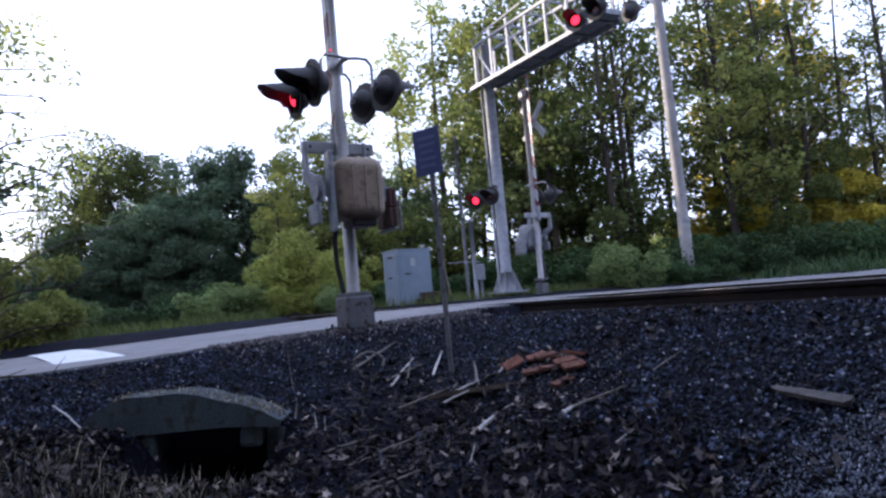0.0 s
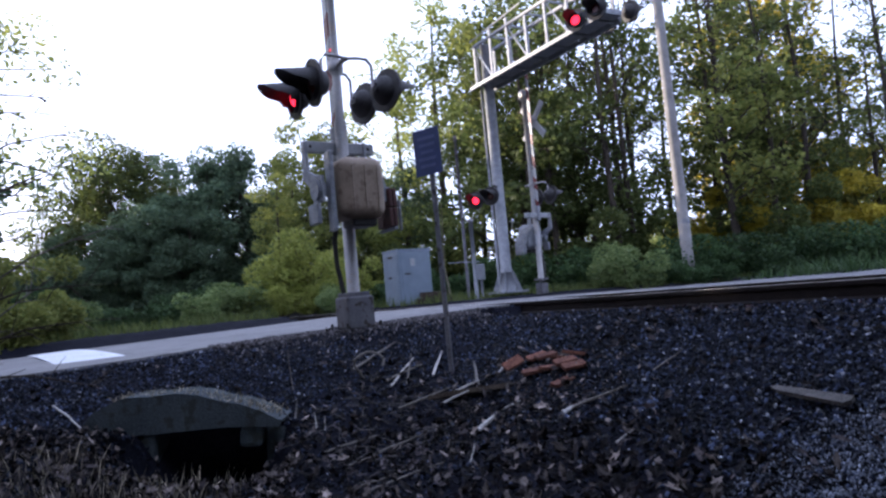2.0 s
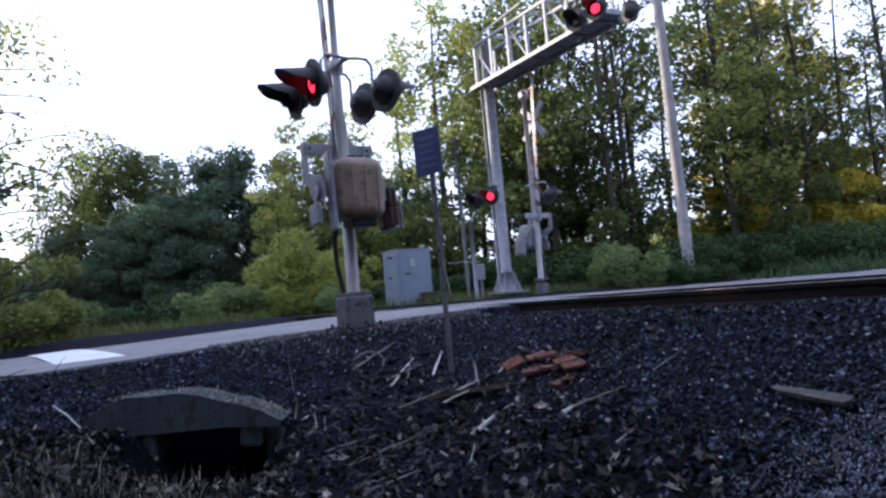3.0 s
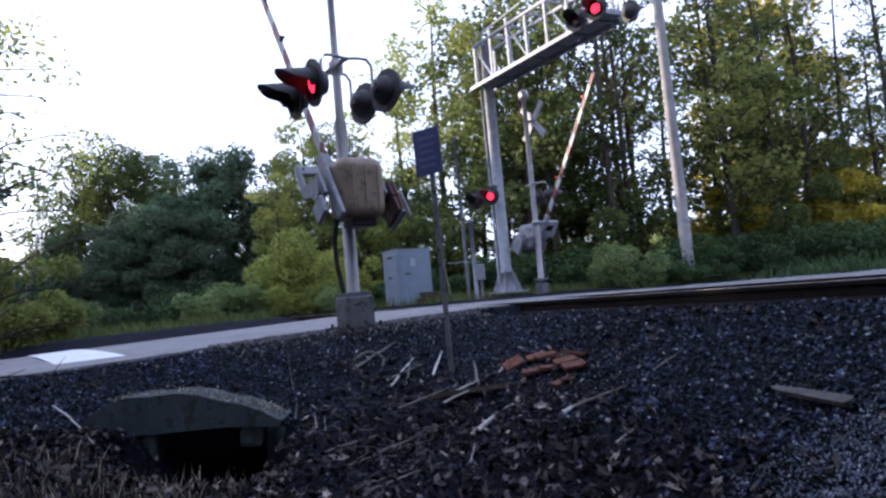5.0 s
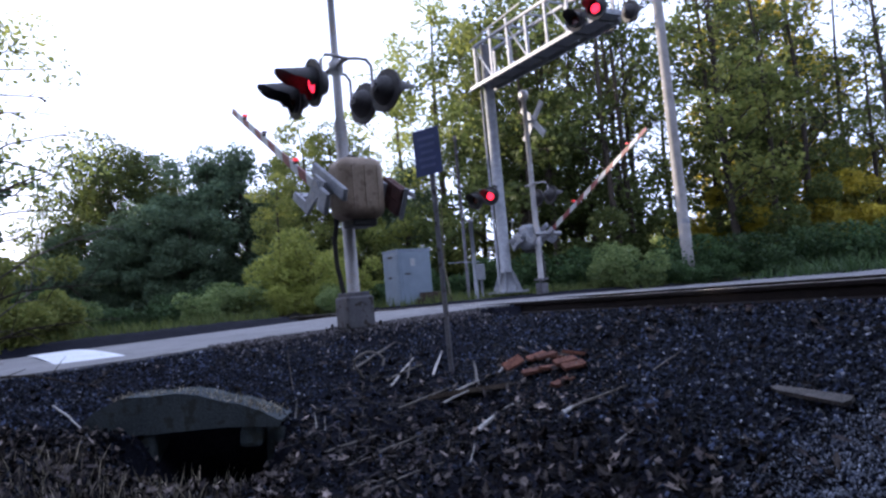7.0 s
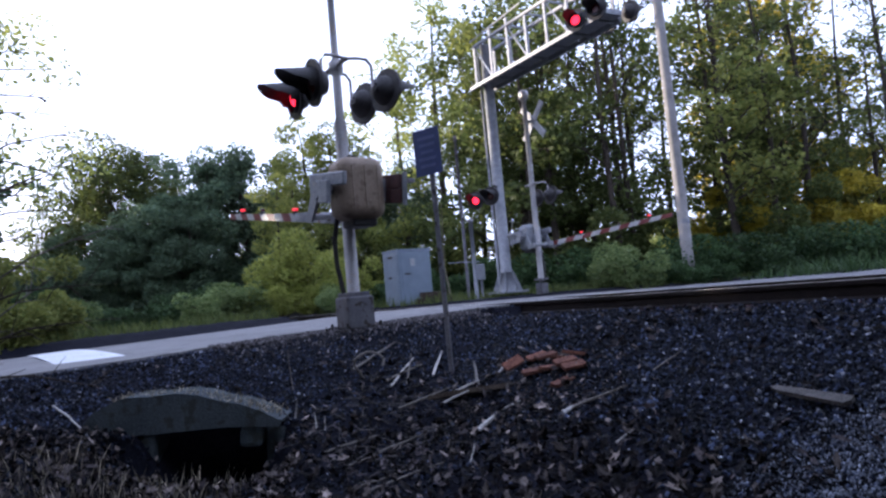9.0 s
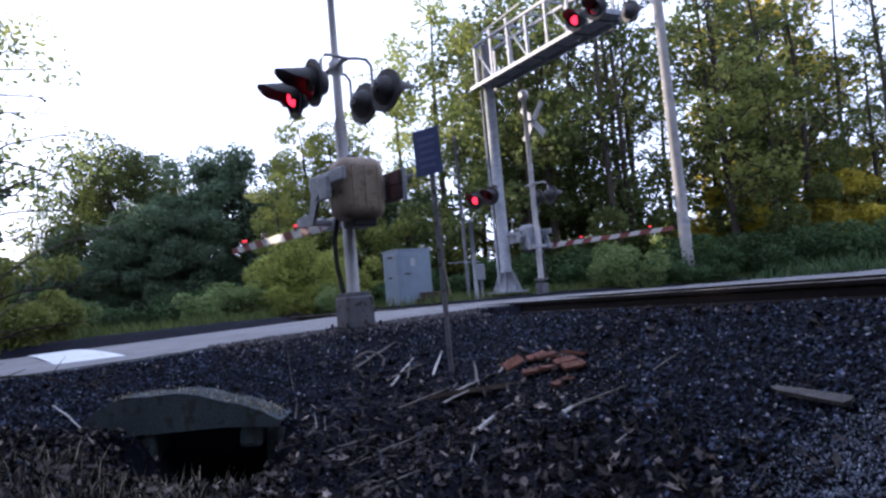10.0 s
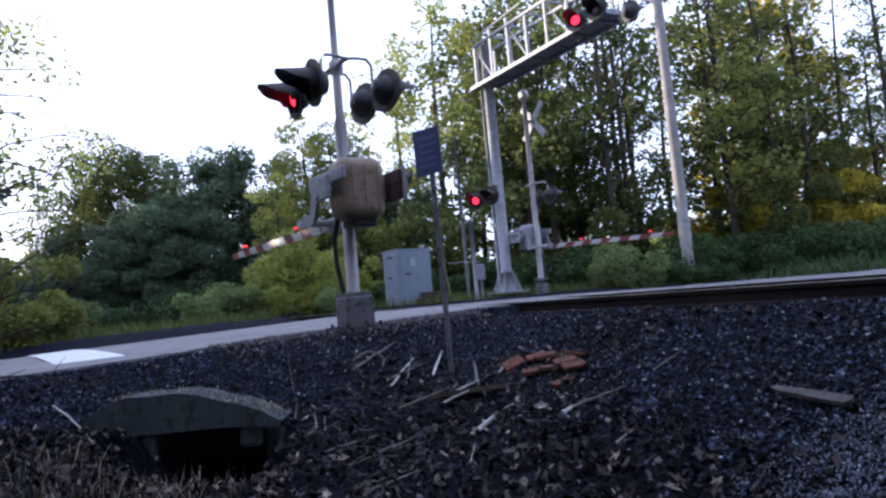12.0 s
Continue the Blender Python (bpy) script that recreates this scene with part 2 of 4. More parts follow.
def spaced(lo, hi, near, fine, far):
    """Coordinates close together within near, growing wider beyond it."""
    a = [near[0] + i * fine for i in range(int((near[1] - near[0]) / fine) + 1)]
    step, v = fine, a[-1]
    while v < hi:
        step = min(step * 1.25, far)
        v += step
        a.append(v)
    step, v = fine, a[0]
    while v > lo:
        step = min(step * 1.25, far)
        v -= step
        a.insert(0, v)
    return a


def build_ground():
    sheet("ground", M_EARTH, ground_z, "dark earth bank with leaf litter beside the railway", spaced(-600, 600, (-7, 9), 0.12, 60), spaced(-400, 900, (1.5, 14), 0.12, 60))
    # road strip with a slight crown
    ss = [-60 + i * 0.75 for i in range(61)] + [-14 + i * 0.4 for i in range(1, 46)] + [4.4 + i * 0.75 for i in range(1, 80)]
    a, b = TRACK_S - GAUGE / 2, TRACK_S + GAUGE / 2
    ss = sorted(set(s for s in ss if not a - 0.08 < s < b + 0.08))
    pp = [ROAD_NEAR - 0.02, ROAD_NEAR, 9.5, 10.9, 12.2, ROAD_FAR, ROAD_FAR + 0.02]
    def strip(bm, ss):
        rows = []
        for s in ss:
            near = road_widening(s)
            rows.append([bm.verts.new(at(s, p - near * (i < 2) + 0.06 * noise.noise((s * 0.7, i, 0)) * (i in (0, 1, 5, 6)), road_z(s) + 0.035 * (1 - ((p - 10.9) / 2.7) ** 2) - (0.12 if i in (0, 6) else 0))) for i, p in enumerate(pp)])
        for a, b in zip(rows, rows[1:]):
            for i in range(len(pp) - 1):
                bm.faces.new((a[i], b[i], b[i + 1], a[i + 1]))
    bm = bmesh.new()
    strip(bm, [s for s in ss if s < a] + [a - 0.07])
    strip(bm, [a + 0.10, TRACK_S - 0.3, TRACK_S + 0.3, b - 0.10])
    strip(bm, [b + 0.07] + [s for s in ss if s > b])
    bmesh.ops.recalc_face_normals(bm, faces=bm.faces[:])
    tagged(part("road", bm, M_ASPHALT), "worn grey asphalt road crossing the railway", "road", kind="structure")
    # stop line across the lane before the gate
    bm = bmesh.new()
    for p0, p1 in ((7.95, 12.4),):
        grid = [[bm.verts.new(at(0.10 + 0.66 * i / 4 - 0.085 * (p1 - p0) * j / 8, p0 + (p1 - p0) * j / 8, road_z(0.02 + 0.74 * i / 4) + 0.035 * (1 - ((p0 + (p1 - p0) * j / 8 - 10.9) / 2.7) ** 2) + 0.008)) for j in range(9)] for i in range(5)]
        for i in range(4):
            for j in range(8):
                bm.faces.new((grid[i][j], grid[i + 1][j], grid[i + 1][j + 1], grid[i][j + 1]))
    tagged(part("stop_line", bm, M_MARK), "white painted stop line on the asphalt", "road marking", kind="structure")


def build_path():
    """Pale gravel packed between the rails and along the far side of the track."""
    bm = bmesh.new()
    for cols in ((-0.66, -0.3, 0.3, 0.66), (0.84, 1.4, 2.2, 3.0, 3.8)):
        rows = []
        for i in range(70):
            p = -18.0 + i * (ROAD_NEAR - 0.02 + 18.0) / 69
            row = []
            for c in cols:
                q = at(TRACK_S + c + (0.12 * noise.noise((p * 0.8, 5, 0)) if c == 3.8 else 0), p)
                q.z = -0.035 + 0.02 * noise.noise((p * 1.1, c * 2, 0)) + 0.05 * smooth(1.0, 3.6, c) - (0.12 if c == 3.8 else 0)
                row.append(bm.verts.new(q))
            rows.append(row)
        for r0, r1 in zip(rows, rows[1:]):
            for k in range(len(cols) - 1):
                bm.faces.new((r0[k], r0[k + 1], r1[k + 1], r1[k]))
    bmesh.ops.recalc_face_normals(bm, faces=bm.faces[:])
    tagged(part("path", bm, M_PATH), "pale packed gravel path along the railway track", "path", kind="structure")


RAIL = [(-0.07, -0.17), (0.07, -0.17), (0.07, -0.155), (0.014, -0.135), (0.010, -0.05), (0.036, -0.04), (0.036, -0.006), (0.028, 0.0), (-0.028, 0.0), (-0.036, -0.006), (-0.036, -0.04), (-0.010, -0.05), (-0.014, -0.135), (-0.07, -0.155)]


def build_track():
    for side in (-1, 1):
        s0 = TRACK_S + side * GAUGE / 2
        rail = thing("rail", placed(s0, 30.0), "rusty steel rail with a worn shiny head", "rail", "rails of the track")
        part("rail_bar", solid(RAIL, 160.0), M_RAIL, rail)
        part("running_surface", block(0.05, 160.0, 0.004, pose(0, 0, 0.002)), M_RAILTOP, rail, "bright worn running surface")
        for i in range(26):
            part("tie_plate", block(0.30, 0.19, 0.016, pose(0, -33.6 + i * 0.52 + (0 if i < 19 else 6.6), -0.175), 0.004), M_RUSTRED, rail)
    tie = tagged(part("railway_tie", block(2.6, 0.23, 0.17, Matrix(), 0.012), M_TIE), "dark weathered timber railway tie in ballast", "railway tie", "ties under the rails")
    tie.matrix_basis = placed(TRACK_S, -3.6, -0.27)
    for i in range(1, 46):
        p = -3.6 + i * 0.52
        if ROAD_NEAR - 0.1 < p < ROAD_FAR + 0.1:
            continue
        copy_thing(tie, placed(TRACK_S + random.uniform(-0.04, 0.04), p, -0.27, random.uniform(-1, 1)))


# ---- flashing lamps ----
def lamp(parent, m, lit_first, moving):
    """A flasher facing local -x: round background, housing, hood, and a two-faced lens that turns over."""
    bm = pipe([(0.0, 0, 0), (0.014, 0, 0)], 0.25, 28)
    pipe([(-0.012, 0, 0), (0.018, 0, 0)], [0.258, 0.258], 28, bm, cap=False)
    unit = part("flasher", bm, M_BLACK, parent, "black round railway flasher with a hood")
    unit.matrix_basis = m
    bm = pipe([(0.014, 0, 0), (0.05, 0, 0), (0.14, 0, 0), (0.17, 0, 0)], [0.17, 0.165, 0.12, 0.05], 20)
    part("housing", bm, M_BLACK, unit)
    part("rim", pipe([(-0.05, 0, 0), (0.004, 0, 0)], 0.175, 24, cap=False), M_BLACK, unit)
    # hood: upper part of a tube, longer at the top
    bm = bmesh.new()
    n = 18
    for r in (0.172, 0.166):
        back, front = [], []
        for k in range(n + 1):
            a = radians(-25 + 230 * k / n)
            reach = 0.10 + 0.30 * math.sqrt(max(0.0, math.sin(a)))
            back.append(bm.verts.new((-0.01, math.cos(a) * r, math.sin(a) * r)))
            front.append(bm.verts.new((-reach, math.cos(a) * r, math.sin(a) * r - 0.02 * max(0, math.sin(a)))))
        for k in range(n):
            bm.faces.new((back[k], back[k + 1], front[k + 1], front[k]))
    part("hood", bm, M_BLACK, unit)
    lens = part("lens", pipe([(-0.02, 0, 0), (-0.004, 0, 0)], [0.085, 0.105], 20), M_LENS, unit, "red lens that flashes")
    lens.data.materials.append(M_LIT)
    pipe_faces = bmesh.new()
    pipe([(0.004, 0, 0), (0.02, 0, 0)], [0.105, 0.085], 20, pipe_faces)
    tmp = bpy.data.meshes.new("lens_face")
    pipe_faces.to_mesh(tmp)
    both = bmesh.new()
    both.from_mesh(lens.data)
    k = len(both.faces)
    both.from_mesh(tmp)
    both.faces.ensure_lookup_table()
    for f in both.faces[k:]:
        f.material_index = 1
    both.to_mesh(lens.data)
    both.free()
    pipe_faces.free()
    bpy.data.meshes.remove(tmp)
    moving.append((lens, lit_first))
    return unit


FLASHERS, ARMS = [], []


def gate_arm(parent, length, m, weight_mat):
    """Arm along +y, hung below the pivot, with fork, counterweights and lamps; it turns about local x."""
    arm = part("gate_arm", pipe([(-0.46, 0, 0), (0.44, 0, 0)], 0.05, 12), M_GALV, parent, "red and white striped crossing gate arm on a steel fork")
    arm.matrix_basis = m
    side = [(-0.14, 0.14), (0.14, 0.14), (0.16, 0.0), (0.26, -0.23), (0.60, -0.24), (0.60, -0.34), (0.18, -0.35), (0.02, -0.12), (-0.14, -0.12)]
    for x in (-0.42, 0.31):
        part("fork_side", solid(side, 0.03, pose(x, 0, 0, 0, 0, 90)), M_GALV, arm)
        part("fork_boss", pipe([(x - 0.05, 0, 0), (x + 0.05, 0, 0)], 0.11, 14), M_GALV, arm)
    part("fork_tie", block(0.88, 0.13, 0.07, pose(0.0, 0.55, -0.29), 0.01, 1), M_OLDWHITE, arm, "pale steel cross plate")
    for x in (-0.36, 0.36):
        part("bolt", pipe([(x, 0.55, -0.335), (x, 0.55, -0.25)], 0.018, 8), M_BLACK, arm)
    part("arm_clamp", block(0.10, 0.40, 0.13, pose(-0.01, 0.60, -0.30), 0.012, 1), M_GALV, arm)
    part("arm_channel", block(0.05, 0.86, 0.14, pose(-0.33, -0.03, 0.12), 0.012, 1), M_GALV, arm, "grey steel channel")
    n = 13
    for i in range(n):
        y0, y1 = 0.66 + (length - 0.66) * i / n, 0.66 + (length - 0.66) * (i + 1) / n
        h0, h1 = 0.120 - 0.03 * i / n, 0.120 - 0.03 * (i + 1) / n
        sl = 0.05
        bm = solid([(y0 - sl * (i > 0), -0.30 - h0 / 2), (y1 - sl * (i < n - 1), -0.30 - h1 / 2), (y1 + sl * (i < n - 1), -0.30 + h1 / 2), (y0 + sl * (i > 0), -0.30 + h0 / 2)], 0.03, pose(-0.01, 0, 0, 0, 0, 90))
        part("stripe", bm, M_RED if i % 2 == 0 else M_WHITE, arm)
    for y, lit in ((length - 0.61, True), (length - 1.50, False), (length - 2.74, True)):
        part("lamp_box", block(0.05, 0.06, 0.05, pose(-0.01, y, -0.238), 0.008, 1), M_BLACK, arm)
        part("gate_lamp", pipe([(-0.045, y, -0.196), (0.025, y, -0.196)], 0.019, 12), M_BULB if lit else M_LENS, arm, "small red gate lamp")
    for x in (0.36, 0.415):
        for k in range(2):
            for h in (0.08, -0.08):
                part("counterweight", block(0.045, 0.21, 0.155, pose(x, -0.10 - 0.22 * k, h + 0.02), 0.01, 1), weight_mat, arm, "weathered counterweight plate")
    part("weight_bracket", block(0.05, 0.03, 0.36, pose(0.39, -0.45, 0.02), 0.006, 1), M_GALV, arm)
    part("weight_bracket", block(0.02, 0.34, 0.05, pose(0.50, -0.30, 0.11), 0.006, 1), M_GALV, arm)
    part("counterweight", block(0.05, 0.22, 0.24, pose(-0.47, -0.26, -0.02), 0.01, 1), M_GALV, arm)
    return arm


def crossing_signal(m, crossarm_z, pivot_z, case_mat, crossbuck, far):
    sig = thing("crossing_gate_signal", m, "crossing signal mast with white crossbuck and lowering gate" if crossbuck else "railway crossing signal mast with flashers and a lowering gate" , "crossing signal", "gate signals of the crossing")
    part("foundation", block(0.33, 0.33, 0.36, pose(0, 0, 0.16), 0.025) if not far else block(0.24, 0.24, 0.30, pose(0, 0, 0.12), 0.02), M_BASE, sig, "dark grey cast base box")
    part("base_flange", block(0.27, 0.27, 0.05, pose(0, 0, 0.36), 0.01), M_BASE, sig)
    for x in (-0.16, 0.16):
        for y in (-0.16, 0.16):
            part("anchor_bolt", pipe([(x * 1.25, y * 1.25, -0.05), (x * 1.25, y * 1.25, 0.05)], 0.014, 6), M_BLACK, sig)
    zs = crossarm_z
    part("mast", pipe([(0, 0, 0.30), (0, 0, zs - 0.65), (0, 0, zs - 0.6), (0, 0, zs), (0, 0, zs + 0.02), (0, 0, zs + (1.9 if not far else 2.35))],
                      [0.070, 0.070, 0.050, 0.050, 0.042, 0.040] if not far else [0.075, 0.075, 0.072, 0.070, 0.068, 0.060], 16), M_SILVER, sig, "aluminium painted steel mast")
    part("junction_box", pipe([(0, 0, zs - 0.09), (0, 0, zs - 0.05), (0, 0, zs + 0.05), (0, 0, zs + 0.08)], [0.055, 0.085, 0.085, 0.05], 14), M_SILVER, sig)
    ways = ((-0.42, -4.0), (0.48, 190.0)) if not far else ((-0.38, 0.0),)
    for y in (-0.27, 0.27):
        part("crossarm", pipe([(0, 0, zs), (0, y * 0.6, zs + 0.02), (0, y, zs + 0.01)], 0.03, 8), M_SILVER, sig)
        for x in ((-1, 1) if not far else (-1,)):
            part("lamp_bracket", pipe([(0, y, zs + 0.01), (x * 0.13, y, zs + 0.03), (x * 0.25, y, zs + 0.03), (x * 0.31, y, zs - 0.04), (x * 0.31, y, zs - 0.28)], 0.02, 8), M_SILVER, sig)
    for x, turn in ways:
        for y in (-0.27, 0.27):
            lamp(sig, pose(x, y, zs - 0.31, 0, 0, turn) @ pose(0, 0, 0, 0, -5), (y > 0) == (x < 0), FLASHERS)
    # gate mechanism
    case = part("mechanism_case", block(0.54, 0.44, 0.68, pose(0.0, -0.27, pivot_z), 0.13, 6), case_mat, sig, "weathered rounded gate mechanism case")
    for x in (-0.15, 0.0, 0.15):
        part("case_seam", block(0.014, 0.452, 0.47, pose(x, -0.272, pivot_z), 0.005, 1), case_mat, case)
    part("case_foot", block(0.30, 0.28, 0.09, pose(0.02, -0.25, pivot_z - 0.37), 0.02, 1), M_BLACK, case)
    part("lifting_eye", pipe([(0.06 * math.cos(a) - 0.03, -0.27, pivot_z + 0.345 + 0.035 * math.sin(a)) for a in (k * math.pi / 6 for k in range(7))], 0.012, 6), M_BLACK, case)
    part("mast_clamp", block(0.22, 0.20, 0.30, pose(0, -0.05, pivot_z - 0.1), 0.02, 1), M_GALV, sig)
    part("cable_hose", pipe([(-0.20, -0.15, pivot_z - 0.30), (-0.24, -0.12, pivot_z - 0.55), (-0.20, -0.05, pivot_z - 0.80), (-0.12, 0.02, 0.42), (-0.10, 0.0, 0.30)], 0.028, 8), M_BLACK, sig, "black flexible cable hose")
    arm = gate_arm(sig, 4.55 if far else 4.42, pose(0, -0.20, pivot_z, 90), M_GALV if far else M_RUSTRED)
    ARMS.append((arm, (0, -0.20, pivot_z), far))
    if crossbuck:
        for a in (48, -48):
            part("crossbuck_board", block(0.035, 1.22, 0.18, pose(-0.26, 0, zs + 1.75, a), 0.004, 1), M_OLDWHITE, sig, "dull white crossbuck board")
        part("board_bracket", block(0.26, 0.05, 0.06, pose(-0.13, 0, zs + 1.75), 0.008, 1), M_GALV, sig)
        part("bell", pipe([(-0.10, 0, zs + 2.45), (-0.06, 0, zs + 2.45), (0.06, 0, zs + 2.45), (0.10, 0, zs + 2.45)], [0.08, 0.15, 0.15, 0.06], 16), M_SILVER, sig, "round crossing bell")
    return sig


def cantilever():
    m = placed(10.98, 15.68, 0.10)
    c = thing("cantilever_signal", m, "galvanised cantilever mast with a truss over the road and flashers", "crossing signal")
    part("mast", pipe([(0, 0, 0.25), (0, 0, 7.0)], [0.155, 0.145], 18), M_GALV, c)
    part("conduit", pipe([(-0.16, 0.14, 0.3), (-0.16, 0.14, 6.7)], 0.035, 8), M_GALV, c)
    part("base_plate", block(0.85, 0.85, 0.06, pose(0, 0, 0.06), 0.01), M_GALV, c)
    part("base_cone", pipe([(0, 0, 0.05), (0, 0, 0.15), (0, 0, 0.6)], [0.27, 0.25, 0.155], 16), M_GALV, c)
    for k in range(4):
        part("gusset", solid([(0.14, 0.07), (0.42, 0.07), (0.15, 0.75)], 0.02, pose(0, 0, 0, 0, 0, 45 + 90 * k)), M_GALV, c)
    z0, z1, reach, n = 5.82, 6.93, 4.7, 6
    for x in (-0.33, 0.33):
        part("lower_chord", block(0.09, reach + 0.5, 0.10, pose(x, -reach / 2 + 0.12, z0), 0.008, 1), M_GALV, c)
        part("upper_chord", pipe([(x, 0.05, z1), (x, -reach, z1)], 0.05, 10), M_GALV, c)
        for i in range(n + 1):
            y = 0.05 - reach * i / n
            part("upright", block(0.05, 0.07, z1 - z0 + 0.22 * (x < 0 and i in (1, 2)), pose(x, y, (z0 + z1) / 2 + 0.11 * (x < 0 and i in (1, 2))), 0.005, 1), M_GALV, c)
            if x < 0 and i < n and i % 2 == 0:
                y2 = 0.05 - reach * (i + 1) / n
                part("diagonal", pipe([(x, y, z1), (x, y2, z0)], 0.022, 8), M_GALV, c)
    for i in range(n + 1):
        y = 0.05 - reach * i / n
        for z in (z0, z1):
            part("cross_strut", block(0.66, 0.05, 0.05, pose(0, y, z), 0.004, 1), M_GALV, c)
    part("walkway", block(0.60, reach + 0.3, 0.03, pose(0, -reach / 2 + 0.1, z0 + 0.07), 0.004, 1), M_GALV, c, "steel grating walkway")
    part("end_box", block(0.5, 0.35, 0.12, pose(0, -reach - 0.1, z0 + 0.1), 0.01, 1), M_GALV, c)
    part("handrail", pipe([(-0.36, 0.2, z1 + 0.18), (-0.36, -2.2, z1 + 0.32)], 0.02, 8), M_GALV, c)
    for y, first in ((-4.28, True), (-4.93, False)):
        lamp(c, pose(-0.48, y, 5.95, 0, 0, 22), first, FLASHERS)
        lamp(c, pose(0.55, y, 6.02, 0, 0, 180), first, FLASHERS)
        part("lamp_arm", pipe([(-0.36, y, 6.02), (-0.33, y, 6.35), (0.40, y, 6.35), (0.42, y, 6.02)], 0.025, 8), M_BLACK, c)
    for y, first in ((0.49, True), (-0.25, False)):
        lamp(c, pose(-0.45, y, 2.68, 0, 0, 26), first, FLASHERS)
    part("lamp_arm", pipe([(0.0, 0.0, 2.95), (-0.32, 0.49, 2.97), (-0.30, 0.49, 2.70)], 0.028, 8), M_BLACK, c)
    part("lamp_arm", pipe([(0.0, 0.0, 2.95), (-0.32, -0.25, 2.97), (-0.30, -0.25, 2.70)], 0.028, 8), M_BLACK, c)
    return c


def equipment_case():
    m = Matrix.Translation((-1.13, 21.0, -0.02)) @ pose(0, 0, 0, 0, 0, 38)
    c = thing("equipment_case", m, "grey blue steel railway equipment case with latched doors", "equipment case")
    part("body", block(1.16, 0.85, 1.62, pose(0, 0, 0.86), 0.02, 2), M_GREYCASE, c)
    part("roof", block(1.19, 0.88, 0.05, pose(0, 0, 1.69), 0.015, 2), M_GREYCASE, c)
    part("plinth", block(1.1, 0.7, 0.14, pose(0, 0, 0.02), 0.01), M_CONCRETE, c)
    part("door", block(1.0, 0.02, 1.45, pose(0, -0.433, 0.86), 0.008, 1), M_GREYCASE, c)
    part("door", block(0.02, 0.72, 1.45, pose(-0.588, 0, 0.86), 0.008, 1), M_GREYCASE, c)
    part("latch", block(0.22, 0.03, 0.05, pose(-0.30, -0.45, 0.98), 0.01, 1), M_BLACK, c)
    part("latch", block(0.03, 0.18, 0.05, pose(-0.60, 0.05, 0.90), 0.01, 1), M_BLACK, c)
    part("vent", block(0.03, 0.25, 0.06, pose(-0.60, 0, 1.50), 0.01, 1), M_BLACK, c)
    part("notice", block(0.16, 0.006, 0.22, pose(-0.10, -0.447, 1.32), 0.001, 1), M_WHITE, c, "small white notice")
    return c


def notice_sign():
    m = Matrix.Translation((-0.02, 6.3, -0.53)) @ pose(0, 0, 0, 0, 0, -36)
    c = thing("information_sign", m, "blue information sign on a thin steel post", "sign")
    part("post", block(0.045, 0.03, 2.45, pose(-0.01, 0, 0.95, 0, -0.6), 0.006, 1), M_BASE, c, "grey steel channel post")
    plate = part("plate", block(0.30, 0.006, 0.43, pose(-0.04, -0.022, 2.03, 0, -1), 0.002, 1), M_BLUE, c, "blue plate with faded lines of writing")
    for i in range(5):
        part("writing_bar", block(0.20 - 0.03 * (i % 3), 0.003, 0.026, pose(-0.04, -0.027, 2.16 - 0.065 * i, 0, -1)), M_BLUETEXT, plate)
    return c


def utility_pole():
    c = thing("utility_pole", Matrix.Translation((7.55, 21.6, 0.2)), "weathered grey wooden utility pole", "utility pole")
    part("pole", pipe([(0, 0, -0.3), (-0.02, 0, 4), (-0.05, 0, 9), (-0.06, 0, 11)], [0.185, 0.17, 0.15, 0.14], 14), M_WOODPOLE, c)
    part("pole_band", pipe([(0, 0, 1.6), (0, 0, 1.75)], 0.185, 14, cap=False), M_GALV, c)
    return c


def culvert():
    m = Matrix.Translation((-1.88, 5.1, -0.40)) @ pose(0, 0, 0, 0, 0, 2)
    c = thing("culvert", m, "old concrete slab culvert with a dark opening", "culvert")
    rnd = random.Random(3)
    top = [(-0.82, -0.14), (-0.74, -0.05), (-0.63, 0.01), (-0.5, 0.03), (-0.35, 0.035), (-0.15, 0.035), (0.0, 0.01), (0.15, -0.035), (0.3, -0.09), (0.45, -0.15), (0.56, -0.20), (0.60, -0.225)]
    low = [(0.585, -0.26), (0.4, -0.255), (0.2, -0.25), (0.0, -0.25), (-0.3, -0.25), (-0.6, -0.245), (-0.85, -0.23)]
    outline = [(x + rnd.uniform(-0.01, 0.01), z + rnd.uniform(-0.012, 0.012)) for x, z in top + low]
    part("slab", solid(outline, 0.40, pose(0, 0.20, 0)), M_CONCRETE, c, "thick weathered concrete slab")
    for x, w, d in ((-0.385, 0.15, 0.0), (-0.62, 0.30, 0.10), (0.50, 0.12, 0.12)):
        part("abutment", block(w, 0.36, 0.55, pose(x, 0.20 + d, -0.53, 0, rnd.uniform(-2, 2)), 0.03), M_CONCRETE, c)
    part("chock_stone", block(0.17, 0.20, 0.15, pose(0.36, 0.12, -0.33, 0, 4, 8), 0.035, 2), M_CONCRETE, c, "rough square stone under the slab")
    # dark sheet across the opening, put there for the shade of its depth
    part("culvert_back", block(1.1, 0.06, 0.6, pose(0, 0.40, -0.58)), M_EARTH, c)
    return c


